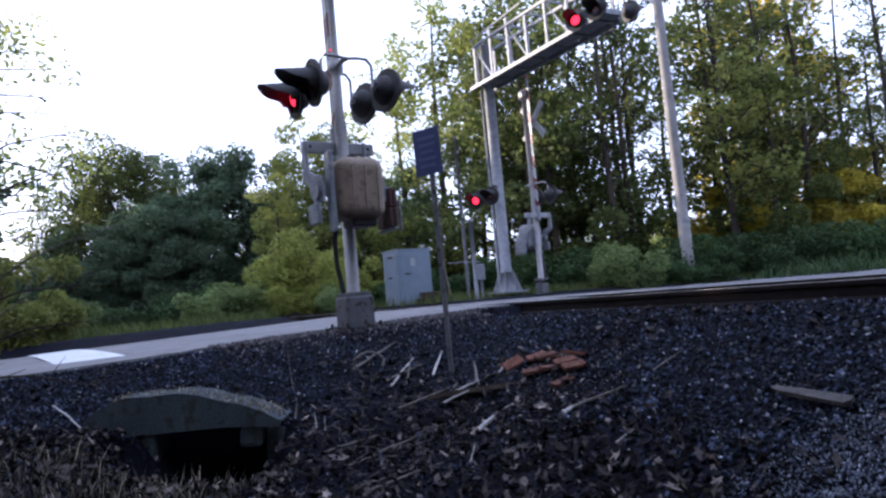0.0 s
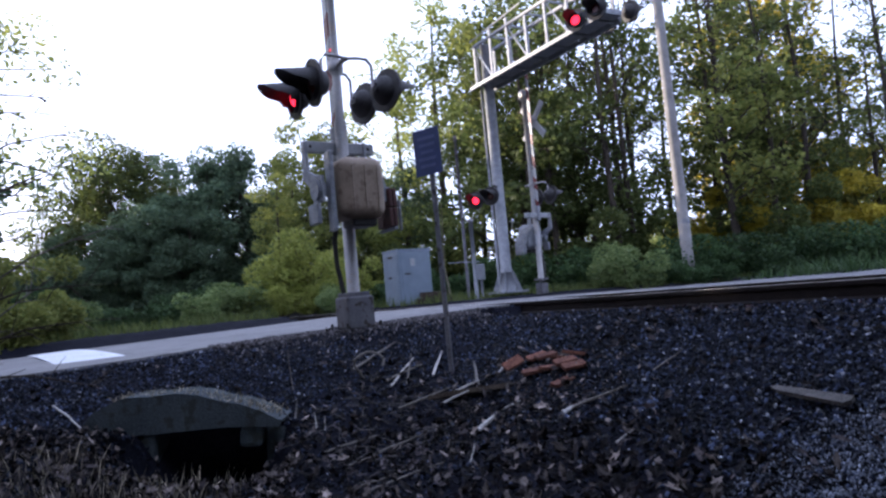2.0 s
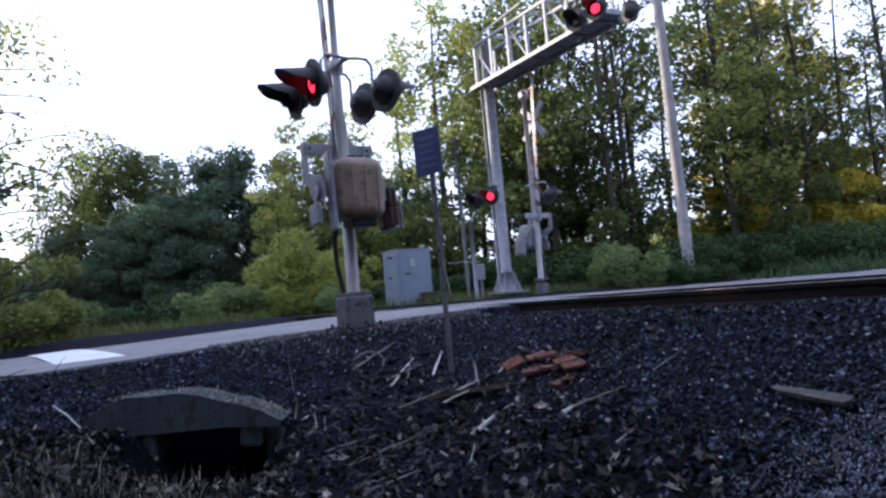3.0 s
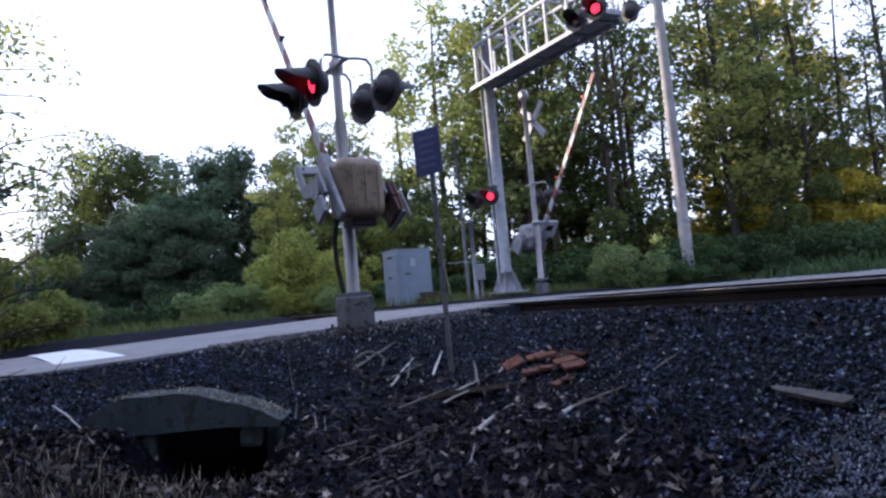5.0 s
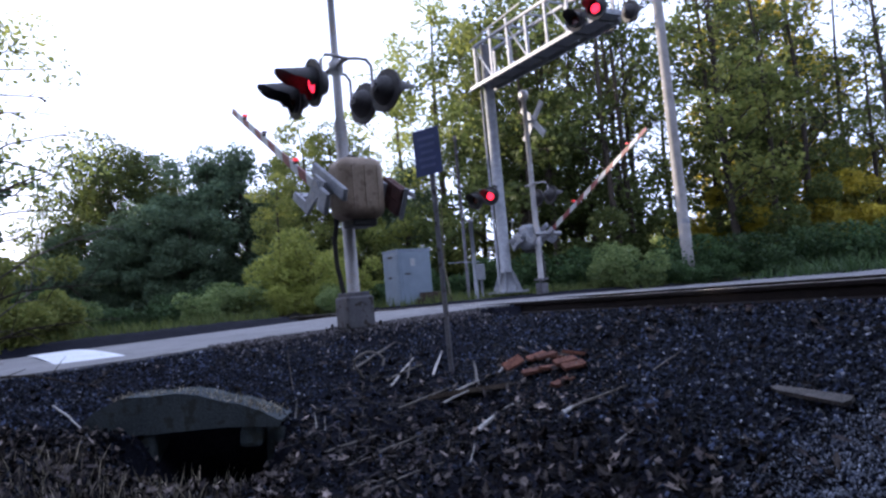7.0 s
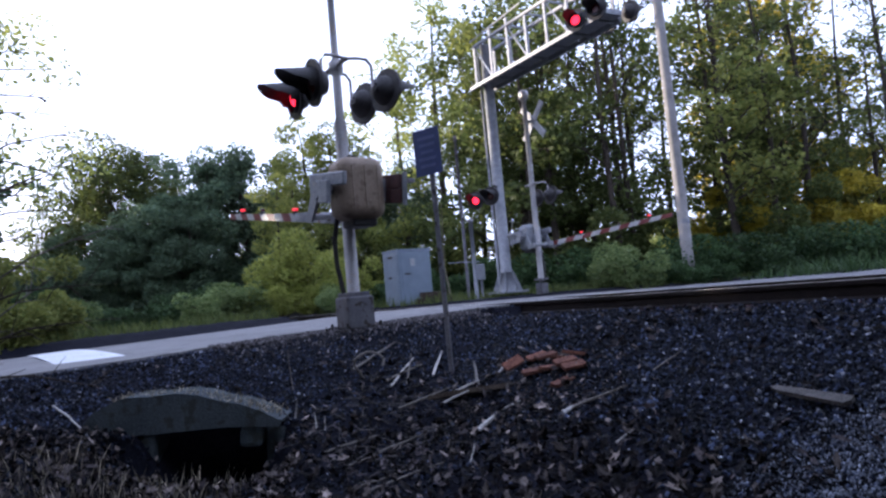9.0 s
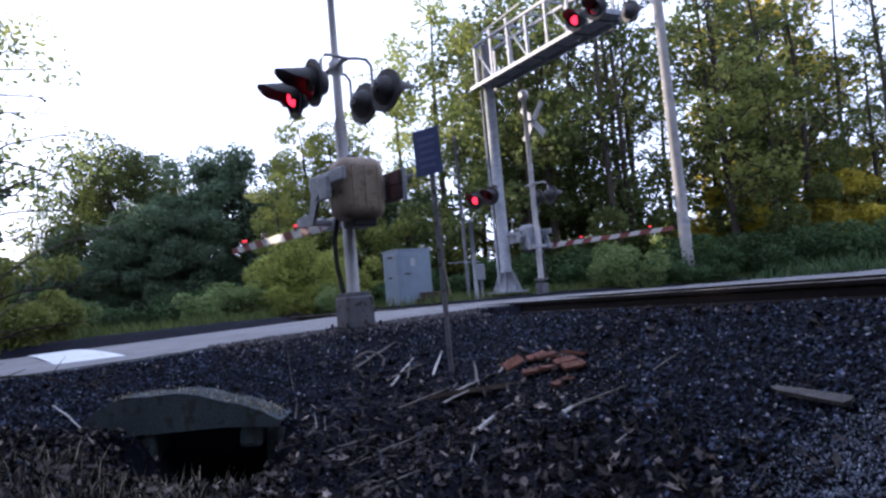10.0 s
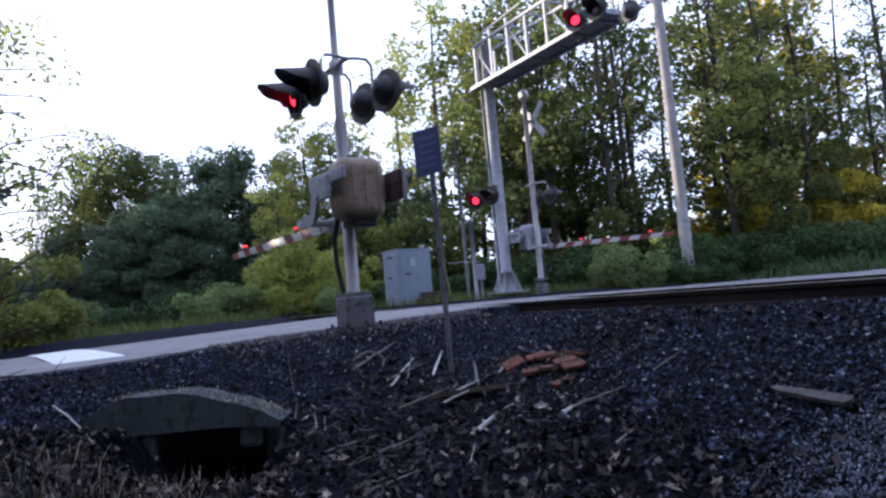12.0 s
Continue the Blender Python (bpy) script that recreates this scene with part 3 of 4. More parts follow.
def brick_pile():
    """Broken clay bricks and tiles dumped on the bank."""
    rnd = random.Random(8)
    first = None
    spots = ((0.48, 5.66, 0.05, 38, -22, 20), (0.68, 5.68, 0.03, 14, -12, 16), (0.74, 5.58, 0.04, 8, -10, 14), (0.60, 5.34, 0.02, 10, -6, 4), (0.83, 5.22, 0.05, 16, -8, 10), (0.87, 5.10, 0.04, 18, -6, 8),
             (0.84, 5.44, 0.02, -6, 8, -24), (0.76, 4.98, 0.01, 5, -12, 30), (0.72, 5.30, 0.01, 4, 2, 50), (0.93, 5.38, 0.04, -8, 10, -18))
    for x, y, dz, rx, ry, rz in spots:
        m = Matrix.Translation((x, y, ground_z(x, y) + dz + 0.018)) @ pose(0, 0, 0, rx, ry, rz)
        if first is None:
            first = tagged(part("brick", block(0.17, 0.09, 0.026, Matrix(), 0.003, 1), M_BRICK), "broken orange clay brick lying on the bank", "brick", "pile of broken bricks")
            first.matrix_basis = m
        else:
            copy_thing(first, m)


def signal_posts():
    """Slim pipes and a small box beside the cantilever mast."""
    for x, y, z, h, r, lab in ((0.86, 20.0, 0.0, 2.3, 0.06, "white capped steel post beside the signal case"), (0.66, 21.0, 0.0, 5.0, 0.05, "thin grey steel pole beside the signals")):
        c = thing("post", Matrix.Translation((x, y, z)), lab, "post")
        part("pipe", pipe([(0, 0, -0.1), (0, 0, h)], r, 10), M_BASE if h > 3 else M_GALV, c)
        part("cap", pipe([(0, 0, h), (0, 0, h + 0.06)], r * 1.3, 10), M_BASE if h > 3 else M_WHITE, c)
    c = thing("terminal_box", Matrix.Translation((1.02, 20.0, 0.0)), "grey steel terminal box on a short post", "terminal box")
    part("post", pipe([(0, 0, -0.1), (0, 0, 0.6)], 0.04, 8), M_GALV, c)
    part("box", block(0.24, 0.18, 0.45, pose(0, 0, 0.8), 0.015, 1), M_GALV, c)
    part("arm", pipe([(0, 0, 1.1), (-0.9, 0.2, 1.15)], 0.02, 6), M_GALV, c)
    rod = tagged(part("guy_rod", pipe([(0, 0, 0), (-0.12, 0, 1.1), (-0.06, 0, 2.9)], 0.018, 6), M_STRAW), "thin pale leaning rod beside the equipment case", "rod")
    rod.matrix_basis = Matrix.Translation((0.12, 20.3, 0.0))
    c = thing("timber_stack", Matrix.Translation((-0.42, 19.6, 0.02)) @ pose(0, 0, 0, 0, 0, 20), "dark old timbers stacked beside the equipment case", "timber")
    for k, (y, z) in enumerate(((-0.14, 0.09), (0.14, 0.09), (0.0, 0.26))):
        part("timber", block(1.0 - 0.1 * k, 0.24, 0.17, pose(0.03 * k, y, z, 0, 0, 3 * k - 3), 0.012, 1), M_TIE, c)


# ---- loose stones, leaves and wood ----
def scattered(name, shapes, spots, mat, label, category):
    """One mesh of many small pieces. shapes: (verts, faces) arrays; spots: matrices."""
    vs, fs, k = [], [], 0
    for i, m in enumerate(spots):
        v, f = shapes[i % len(shapes)]
        a = np.array(m)
        vs.append(v @ a[:3, :3].T + a[:3, 3])
        fs.extend([tuple(q + k for q in face) for face in f])
        k += len(v)
    me = bpy.data.meshes.new(name)
    me.from_pydata(np.concatenate(vs).tolist(), [], fs)
    me.materials.append(mat)
    return tagged(new(name, me), label=label, category=category, kind="stuff")


def stone_shapes(rnd, n):
    out = []
    for _ in range(n):
        bm = bmesh.new()
        bmesh.ops.create_icosphere(bm, subdivisions=1, radius=1.0)
        for v in bm.verts:
            v.co *= rnd.uniform(0.5, 1.2)
            v.co.z *= 0.7
        bmesh.ops.convex_hull(bm, input=bm.verts[:])
        bm.verts.ensure_lookup_table()
        bm.verts.index_update()
        out.append((np.array([v.co[:] for v in bm.verts]), [tuple(v.index for v in f.verts) for f in bm.faces]))
        bm.free()
    return out


def leaf_shapes(rnd, n):
    """Curled leaves with lobed edges, each a fan about its middle."""
    out = []
    for _ in range(n):
        ring, curl, k = [], rnd.uniform(0.2, 0.9), 11
        for i in range(k):
            a = 2 * math.pi * i / k
            r = (1.0 if i % 2 == 0 else 0.62) * rnd.uniform(0.8, 1.1)
            x, y = math.cos(a) * r, math.sin(a) * r * 0.62
            ring.append((x, y, curl * y * y + rnd.uniform(-0.1, 0.1)))
        out.append((np.array([(0, 0, 0)] + ring), [(0, 1 + i, 1 + (i + 1) % k) for i in range(k)]))
    return out


def turn(rnd, x, y, z, size, tip):
    return Matrix.Translation((x, y, z)) @ Euler((rnd.uniform(-tip, tip), rnd.uniform(-tip, tip), rnd.uniform(0, 6.3))).to_matrix().to_4x4() @ Matrix.Diagonal((size, size * rnd.uniform(0.6, 1.0), size * rnd.uniform(0.6, 1.0), 1))


def litter_share(x, y):
    """How much of the ground at a place is leaves rather than stones."""
    s, p = sp(x, y)
    low = smooth(0.9, 2.6, min(max(0, 7.1 - p), max(0, abs(s - TRACK_S) - 2.0)))
    low *= 1.0 - 0.75 * smooth(0.5, 1.5, x)
    return min(1.0, max(0.0, low * 0.85 + 0.6 * noise.noise(Vector((x * 0.8, y * 0.8, 9)))))


def bed_z(x, y):
    """The ground, or the top of the culvert slab where that covers it."""
    u = x + 1.88
    if abs(u) < 0.62 and 5.14 < y < 5.48:
        return max(ground_z(x, y), -0.385 - max(0.0, 0.36 * (u + 0.1)) - 0.04 + 0.03 * smooth(5.16, 5.4, y))
    return ground_z(x, y)


def build_litter():
    rnd = random.Random(5)
    stones, leaves = [], []
    while len(stones) < 46000:
        y = rnd.uniform(2.4, 15.0)
        x = rnd.uniform(-0.72, 0.72) * y
        s, p = sp(x, y)
        if p > ROAD_NEAR - 0.1 - road_widening(s) or s > TRACK_S + 0.9 or y > 7 and rnd.random() < 0.35:
            continue
        if TRACK_S - 0.88 < s < TRACK_S - 0.62 or TRACK_S + 0.62 < s < TRACK_S + 0.88:
            continue
        if p > 7.0 and 1.5 < s < 5.2 and rnd.random() < 0.85:
            continue                       # the shoulder is fine gravel
        share = litter_share(x, y)
        if rnd.random() < share * 0.93:
            continue
        size = rnd.choice((0.009, 0.012, 0.015, 0.019, 0.024, 0.014))
        stones.append(turn(rnd, x, y, bed_z(x, y) + size * 0.35, size, 1.5))
    while len(leaves) < 6500:
        y = rnd.uniform(2.8, 8.5)
        x = rnd.uniform(-0.72, 0.72) * y
        s, p = sp(x, y)
        if p > ROAD_NEAR - 0.5 - road_widening(s) or s > TRACK_S - 1.5 or rnd.random() > litter_share(x, y) + 0.05:
            continue
        size = rnd.choice((0.02, 0.026, 0.03, 0.036, 0.05))
        leaves.append(turn(rnd, x, y, bed_z(x, y) + rnd.uniform(0.01, 0.05), size, 1.0))
    for _ in range(2600):
        x, y = rnd.uniform(-3.3, -1.1), rnd.uniform(3.3, 5.05)
        leaves.append(turn(rnd, x, y, ground_z(x, y) + rnd.uniform(0.0, 0.04), rnd.choice((0.02, 0.03, 0.04)), 1.0))
    for _ in range(2600):                  # the floor of the ditch round the camera
        x, y = rnd.uniform(-5.5, 5.0), rnd.uniform(-4.0, 3.4)
        leaves.append(turn(rnd, x, y, ground_z(x, y) + rnd.uniform(0.0, 0.03), rnd.uniform(0.025, 0.05), 0.8))
    fine = []
    while len(fine) < 5200:
        s, p = rnd.uniform(1.5, 5.4), rnd.gauss(7.5, 0.4)
        q = at(s, p)
        if p > ROAD_NEAR - 0.08:
            continue
        size = rnd.uniform(0.010, 0.022)
        fine.append(turn(rnd, q.x, q.y, ground_z(q.x, q.y) + 0.028, size, 1.5))
    # pale grit added at lower right in place of haze on the lens
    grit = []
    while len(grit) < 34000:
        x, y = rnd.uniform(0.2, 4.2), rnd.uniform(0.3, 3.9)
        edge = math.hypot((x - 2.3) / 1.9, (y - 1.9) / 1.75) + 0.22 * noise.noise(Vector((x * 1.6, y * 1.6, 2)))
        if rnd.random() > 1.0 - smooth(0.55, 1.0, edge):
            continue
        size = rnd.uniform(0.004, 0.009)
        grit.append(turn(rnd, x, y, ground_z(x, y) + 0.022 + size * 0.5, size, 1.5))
    scattered("dusty_grit", stone_shapes(rnd, 6), grit, M_HAZE_GRIT, "pale grit standing in for lens haze at the foot of the bank", "grit")
    scattered("fine_gravel", stone_shapes(rnd, 6), fine, M_FINE, "fine brownish gravel on the road shoulder", "gravel")
    # denser pale leaves at lower left, partly standing in for lens haze
    flecks = [m for m in leaves[:6500] if rnd.random() < 0.16] + [m for m in leaves[6500:9100] if rnd.random() < 0.5]
    chips = [m for m in stones if rnd.random() < 0.085]
    for _ in range(420):
        x, y = rnd.gauss(0.75, 0.28), rnd.gauss(4.95, 0.35)
        flecks.append(turn(rnd, x, y, ground_z(x, y) + 0.01, rnd.uniform(0.010, 0.022), 0.9))
    prism = [(np.array([(-1, -0.03, 0), (-1, 0.03, 0), (-1, 0, 0.05), (0.1, -0.03, 0.09), (0.1, 0.03, 0.09), (0.1, 0, 0.13), (1, -0.015, 0), (1, 0.015, 0), (1, 0, 0.03)]), [(0, 1, 4, 3), (1, 2, 5, 4), (2, 0, 3, 5), (3, 4, 7, 6), (4, 5, 8, 7), (5, 3, 6, 8), (0, 2, 1), (6, 7, 8)])]
    twigs = []
    while len(twigs) < 200:
        x, y = rnd.gauss(-0.45, 0.5), rnd.gauss(5.6, 0.6)
        if -2.6 < x < -1.15 and y < 5.7 or y < 4.1:
            continue
        k = rnd.uniform(0.04, 0.15)
        twigs.append(Matrix.Translation((x, y, ground_z(x, y) + rnd.uniform(0.015, 0.05))) @ Euler((rnd.uniform(-0.3, 0.3), rnd.uniform(-0.35, 0.35), rnd.uniform(0, 6.3))).to_matrix().to_4x4() @ Matrix.Diagonal((k, 0.10, 0.10, 1)))
    scattered("twig_litter", prism, twigs, M_TWIG, "tangle of thin dead twigs on the bank", "twigs")
    pale_leaf = [Matrix.Translation((0, 0, 0.02)) @ m for m in flecks]
    pale_chip = [Matrix.Translation((rnd.uniform(-0.03, 0.03), rnd.uniform(-0.03, 0.03), 0.010)) @ m @ Matrix.Scale(0.75, 4) for m in chips]
    scattered("pale_leaf_litter", leaf_shapes(rnd, 8), pale_leaf, M_PALELEAF, "bleached dry leaves scattered on the bank", "leaf litter")
    scattered("pale_gravel", stone_shapes(rnd, 8), pale_chip, M_PALESTONE, "pale stone chips among the dark ballast", "gravel")
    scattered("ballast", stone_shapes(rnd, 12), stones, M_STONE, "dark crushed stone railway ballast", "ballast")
    scattered("leaf_litter", leaf_shapes(rnd, 10), leaves, M_LITTER, "dry brown fallen leaves on the bank", "leaf litter")


def stick(x0, y0, x1, y1, r, lift0=0.02, lift1=0.03, mat=None):
    """A dead stick between two places on the bank, its ends lifted off the ground."""
    rnd = random.Random(int(x0 * 977 + y0 * 131))
    a, b = Vector((x0, y0, ground_z(x0, y0) + lift0)), Vector((x1, y1, ground_z(x1, y1) + lift1))
    k = (b - a).length
    pts = [a.lerp(b, t) - a + Vector((rnd.uniform(-1, 1), rnd.uniform(-1, 1), rnd.uniform(-1, 1))) * 0.012 * k for t in (0, 0.25, 0.5, 0.75, 1.0)]
    ob = tagged(part("stick", pipe(pts, [r * q for q in (1.0, 0.95, 0.85, 0.75, 0.5)], 7), mat or M_STICK), "broken dead wooden stick lying on the bank", "stick", "sticks on the bank")
    ob.matrix_basis = Matrix.Translation(a)


# ---- plants ----
def crown_mesh(name, rnd, blobs, count, leaf, mat, flat=0.6):
    """Leaves in clumps: blobs are (centre, radius)."""
    rs = np.random.RandomState(rnd.randrange(10 ** 6))
    weight = np.array([b[1] ** 2 for b in blobs])
    pick = rs.choice(len(blobs), count, p=weight / weight.sum())
    cen = np.array([b[0] for b in blobs])[pick]
    rad = np.array([b[1] for b in blobs])[pick]
    d = rs.normal(size=(count, 3))
    d /= np.linalg.norm(d, axis=1)[:, None]
    pos = cen + d * (rad * rs.uniform(0.45, 1.0, count) ** 0.6)[:, None] * np.array([1, 1, flat + 0.2])
    a, b = rs.normal(size=(count, 3)), rs.normal(size=(count, 3))
    a[:, 2] *= 0.6
    a /= np.linalg.norm(a, axis=1)[:, None]
    b -= a * (a * b).sum(1)[:, None]
    b /= np.linalg.norm(b, axis=1)[:, None]
    size = (leaf * rs.uniform(0.6, 1.3, count))[:, None]
    v = np.stack([pos - a * size, pos + b * size * 0.55, pos + a * size, pos - b * size * 0.55], axis=1).reshape(-1, 3)
    me = bpy.data.meshes.new(name)
    me.vertices.add(len(v))
    me.vertices.foreach_set("co", v.ravel())
    me.loops.add(4 * count)
    me.loops.foreach_set("vertex_index", np.arange(4 * count))
    me.polygons.add(count)
    me.polygons.foreach_set("loop_start", np.arange(count) * 4)
    me.update(calc_edges=True)
    me.materials.append(mat)
    return me


def tree(name, seed, height, trunk_r, crown_from, spread, count, leaf, mat, label, m, slim=1.0, limbs=9, airy=0.3):
    rnd = random.Random(seed)
    t = thing(name, m, label, "tree")
    lean = (rnd.uniform(-0.05, 0.05) * height, rnd.uniform(-0.05, 0.05) * height)
    def axis(f):
        return Vector((lean[0] * f * f + 0.12 * math.sin(f * 7 + seed), lean[1] * f * f, height * f))
    part("trunk", pipe([axis(f) - Vector((0.12 * math.sin(seed), 0, 0.3 if f == 0 else 0)) for f in (0, 0.08, 0.25, 0.45, 0.65, 0.85, 0.97)], [trunk_r * k for k in (1.3, 1.0, 0.85, 0.7, 0.5, 0.25, 0.08)], 9), M_BARK, t)
    blobs = []
    for i in range(limbs):
        bm = bmesh.new()
        f = crown_from + (0.97 - crown_from) * (i + 0.5) / limbs
        az = i * 2.4 + rnd.uniform(-0.5, 0.5)
        span = spread * (0.55 + 0.55 * math.sin(math.pi * min(1, (f - crown_from) / (1 - crown_from) * 0.9 + 0.12))) * rnd.uniform(0.7, 1.15)
        a = axis(f * 0.93)
        e = a + Vector((math.cos(az) * span, math.sin(az) * span, span * rnd.uniform(0.25, 0.8) * slim))
        mid = a.lerp(e, 0.5) + Vector((0, 0, span * 0.08))
        pipe([a, mid, e], [trunk_r * 0.36 * (1.1 - f), trunk_r * 0.24 * (1.1 - f), 0.012], 6, bm)
        for k in range(3):
            q = mid.lerp(e, rnd.uniform(0.1, 1.1)) + Vector((rnd.uniform(-1, 1), rnd.uniform(-1, 1), rnd.uniform(-0.5, 0.7))) * span * 0.35
            pipe([mid.lerp(e, 0.3 * k), q], [0.025, 0.008], 5, bm)
            blobs.append((q[:], spread * rnd.uniform(0.24, 0.50) * (1.15 - airy * f)))
        part("limb", bm, M_BARK, t)
    blobs.append((axis(0.97)[:], spread * 0.4))
    crown = new("crown", crown_mesh("crown", rnd, blobs, count, leaf, mat))
    crown.parent = t
    return t


def shrub(name, seed, size, count, leaf, mat, label, m):
    rnd = random.Random(seed)
    t = thing(name, m, label, "shrub")
    blobs = []
    for i in range(9):
        bm = bmesh.new()
        e = Vector((rnd.uniform(-1, 1) * size[0], rnd.uniform(-1, 1) * size[1], rnd.uniform(0.35, 1.0) * size[2]))
        pipe([(e.x * 0.2, e.y * 0.2, -0.1), (e.x * 0.5, e.y * 0.5, e.z * 0.6), e], [0.03, 0.02, 0.006], 5, bm)
        part("stem", bm, M_BARK, t)
        blobs.append((e[:], min(size) * rnd.uniform(0.3, 0.55)))
        blobs.append(((e.x * 0.8, e.y * 0.8, e.z * 0.45), min(size) * rnd.uniform(0.3, 0.5)))
    crown = new("foliage", crown_mesh("foliage", rnd, blobs, count, leaf, mat))
    crown.parent = t
    return t


def px(x, d, z=0.0):
    """A place d metres ahead, x a sideways slope."""
    return Matrix.Translation((x * d, d, z))


def build_trees():
    rnd = random.Random(11)
    green = "tall broadleaf tree with green leaves at the wood's edge"
    gold = "broadleaf tree at the wood's edge, leaves coloured gold as if sunlit"
    # tall slender wood beyond the road
    wood = [tree("tree", 20 + i, 13 + i, 0.15 + 0.02 * i, 0.20, 2.8, 3900, 0.13, mat, lab, px(slope, d), 1.0, 13, 0.7)
            for i, (mat, lab, slope, d) in enumerate(((M_LEAF_DARK, green, 0.165, 27.0), (M_LEAF_MID, green, 0.43, 28.0), (M_LEAF_SUNLIT, gold, 0.51, 33.0), (M_LEAF_MID, green, 0.12, 29.0)))]
    for slope, d, k, big in ((0.445, 31, 0, 1), (0.15, 33, 1, 1), (0.47, 34, 2, 1), (0.50, 29, 0, 0.85), (0.46, 35, 3, 1), (0.63, 29, 1, 0.7), (0.70, 32, 0, 0.9), (0.06, 33, 0, 1), (0.01, 36, 3, 1), (0.55, 33, 2, 0.75), (0.12, 38, 1, 1), (-0.05, 40, 1, 1), (0.80, 30, 0, 1), (0.425, 27, 1, 1), (0.57, 31, 1, 0.65), (0.43, 38, 2, 1.0), (0.60, 37, 0, 0.75), (0.20, 30, 0, 1), (0.13, 27, 0, 0.85), (0.095, 31, 0, 1), (0.175, 35, 0, 1.05), (0.22, 28, 0, 0.7), (0.08, 28, 0, 0.7), (0.335, 34, 0, 0.95)):
        copy_thing(wood[k], px(slope, d, 0.2) @ pose(0, 0, 0, 0, 0, rnd.uniform(0, 360)) @ Matrix.Scale(big, 4))
    slender = tree("tree", 33, 14, 0.13, 0.25, 2.0, 800, 0.09, M_LEAF_DARK, "slender dark tree with sparse leaves", px(0.255, 26, 0.2), 1.6, 14, 0.6)
    for slope, d, big in ((0.275, 27, 1), (0.262, 29, 1.1), (0.29, 30, 1), (0.48, 27, 1), (0.53, 28, 1.05), (0.60, 30, 1), (0.655, 28, 1.1), (0.40, 29, 1.1)):
        copy_thing(slender, px(slope, d, 0.2) @ pose(0, 0, 0, 0, 0, rnd.uniform(0, 360)) @ Matrix.Scale(big, 4))
    # rounder, lower trees across the track
    left = [tree("tree", 40 + i, h, 0.22, 0.12, wide, 16000, 0.115, mat, lab, px(slope, d, 0.0), 0.7, 15)
            for i, (h, wide, mat, lab, slope, d) in enumerate(((9.3, 2.6, M_LEAF_PINE, "dense dark green tree beyond the track or added unseen for shade", -0.335, 38.0), (10.8, 3.0, M_LEAF_DARK, "rounded green tree beyond the track", -0.475, 40.0)))]
    for slope, d, k, big in ((-0.285, 39, 0, 1.0), (-0.31, 42, 0, 1.02), (-0.43, 42, 1, 0.92), (-0.525, 42, 1, 0.80), (-0.385, 44, 0, 0.95), (-0.40, 37, 0, 0.72), (-0.47, 36, 0, 0.62), (-0.545, 38, 0, 0.60), (-0.245, 43, 0, 0.72), (-0.36, 36, 0, 0.6),
                             (-0.58, 48, 0, 0.6), (-0.10, 42, 0, 0.8), (-0.05, 40, 0, 0.85), (-0.82, 42, 1, 1.0)):
        copy_thing(left[k], px(slope, d, 0.1) @ pose(0, 0, 0, 0, 0, rnd.uniform(0, 360)) @ Matrix.Scale(big, 4))
    lab = "light green tree with an open crown beyond the road"
    light = tree("tree", 47, 9.7, 0.15, 0.25, 1.55, 5200, 0.10, M_LEAF_MID, lab, px(-0.19, 34), 0.5, 13, 0.1)
    for slope, d, big in ((-0.15, 33, 0.92), (-0.235, 30, 0.62), (-0.12, 35, 0.9), (-0.21, 36, 0.88)):
        copy_thing(light, px(slope, d, 0.1) @ pose(0, 0, 0, 0, 0, rnd.uniform(0, 360)) @ Matrix.Scale(big, 4))
    # trees down the road at the edge of the view
    edge = tree("tree", 52, 9.5, 0.14, 0.12, 2.4, 7000, 0.075, M_LEAF_PALE, "thin leafed yellow green tree beside the road, copied out of view for shade", px(-0.765, 15.0, -0.6), 0.8, 14)
    # unseen copies further left, added to keep the sun off the ground
    for x, y, k in ((-15.5, 16.5, 1.1), (-17, 10, 1.3), (-20, 5, 1.3), (-21, 22, 1.2), (-24, 15, 1.2), (-25, 28, 1.2)):
        copy_thing(edge, Matrix.Translation((x, y, -0.7)) @ pose(0, 0, 0, 0, 0, rnd.uniform(0, 360)))
    # dense wood to the west and behind, out of the view, added as shade
    shade_tree = tree("tree", 55, 10.5, 0.22, 0.14, 3.3, 4200, 0.24, M_LEAF_PINE, "dense dark green tree beyond the track or added unseen for shade", px(-1.35, 17, -0.7), 0.7, 14)
    for x, y in ((-19, 16), (-24, 21), (-25, 33.5), (-33, 38.5), (-30, 27), (-29, 32), (-20, 11), (-25, 8), (-36, 34), (-18, 2), (-14, -5), (-9, -9), (-4, -10), (1, -9), (6, -10), (11, -8), (15, -3), (17, 3), (18, 8), (-16, -12), (-6, -16), (4, -16), (13, -14), (21, -8), (-8, -4), (-4.5, -4.5), (-1, -4), (2.5, -4.5), (6, -4), (9, -2.5), (11.5, 0.5), (-11, -1.5), (-12, 2.5)):
        copy_thing(shade_tree, Matrix.Translation((x, y, -0.7)) @ pose(0, 0, 0, 0, 0, rnd.uniform(0, 360)))
    # shrubs
    lab = "leafy green shrub at the edge of the wood"
    a = shrub("shrub", 60, (1.1, 1.0, 1.35), 5200, 0.065, M_LEAF_COOL, lab, px(0.262, 20.6, -0.1))
    b = shrub("shrub", 61, (1.8, 1.3, 1.2), 6500, 0.065, M_LEAF_DEEP, lab, px(0.41, 23.5, 0.0))
    g = shrub("shrub", 62, (1.3, 1.2, 1.9), 5200, 0.065, M_LEAF_PALE, "pale yellow green shrub beyond the road", px(-0.205, 25, 0.0))
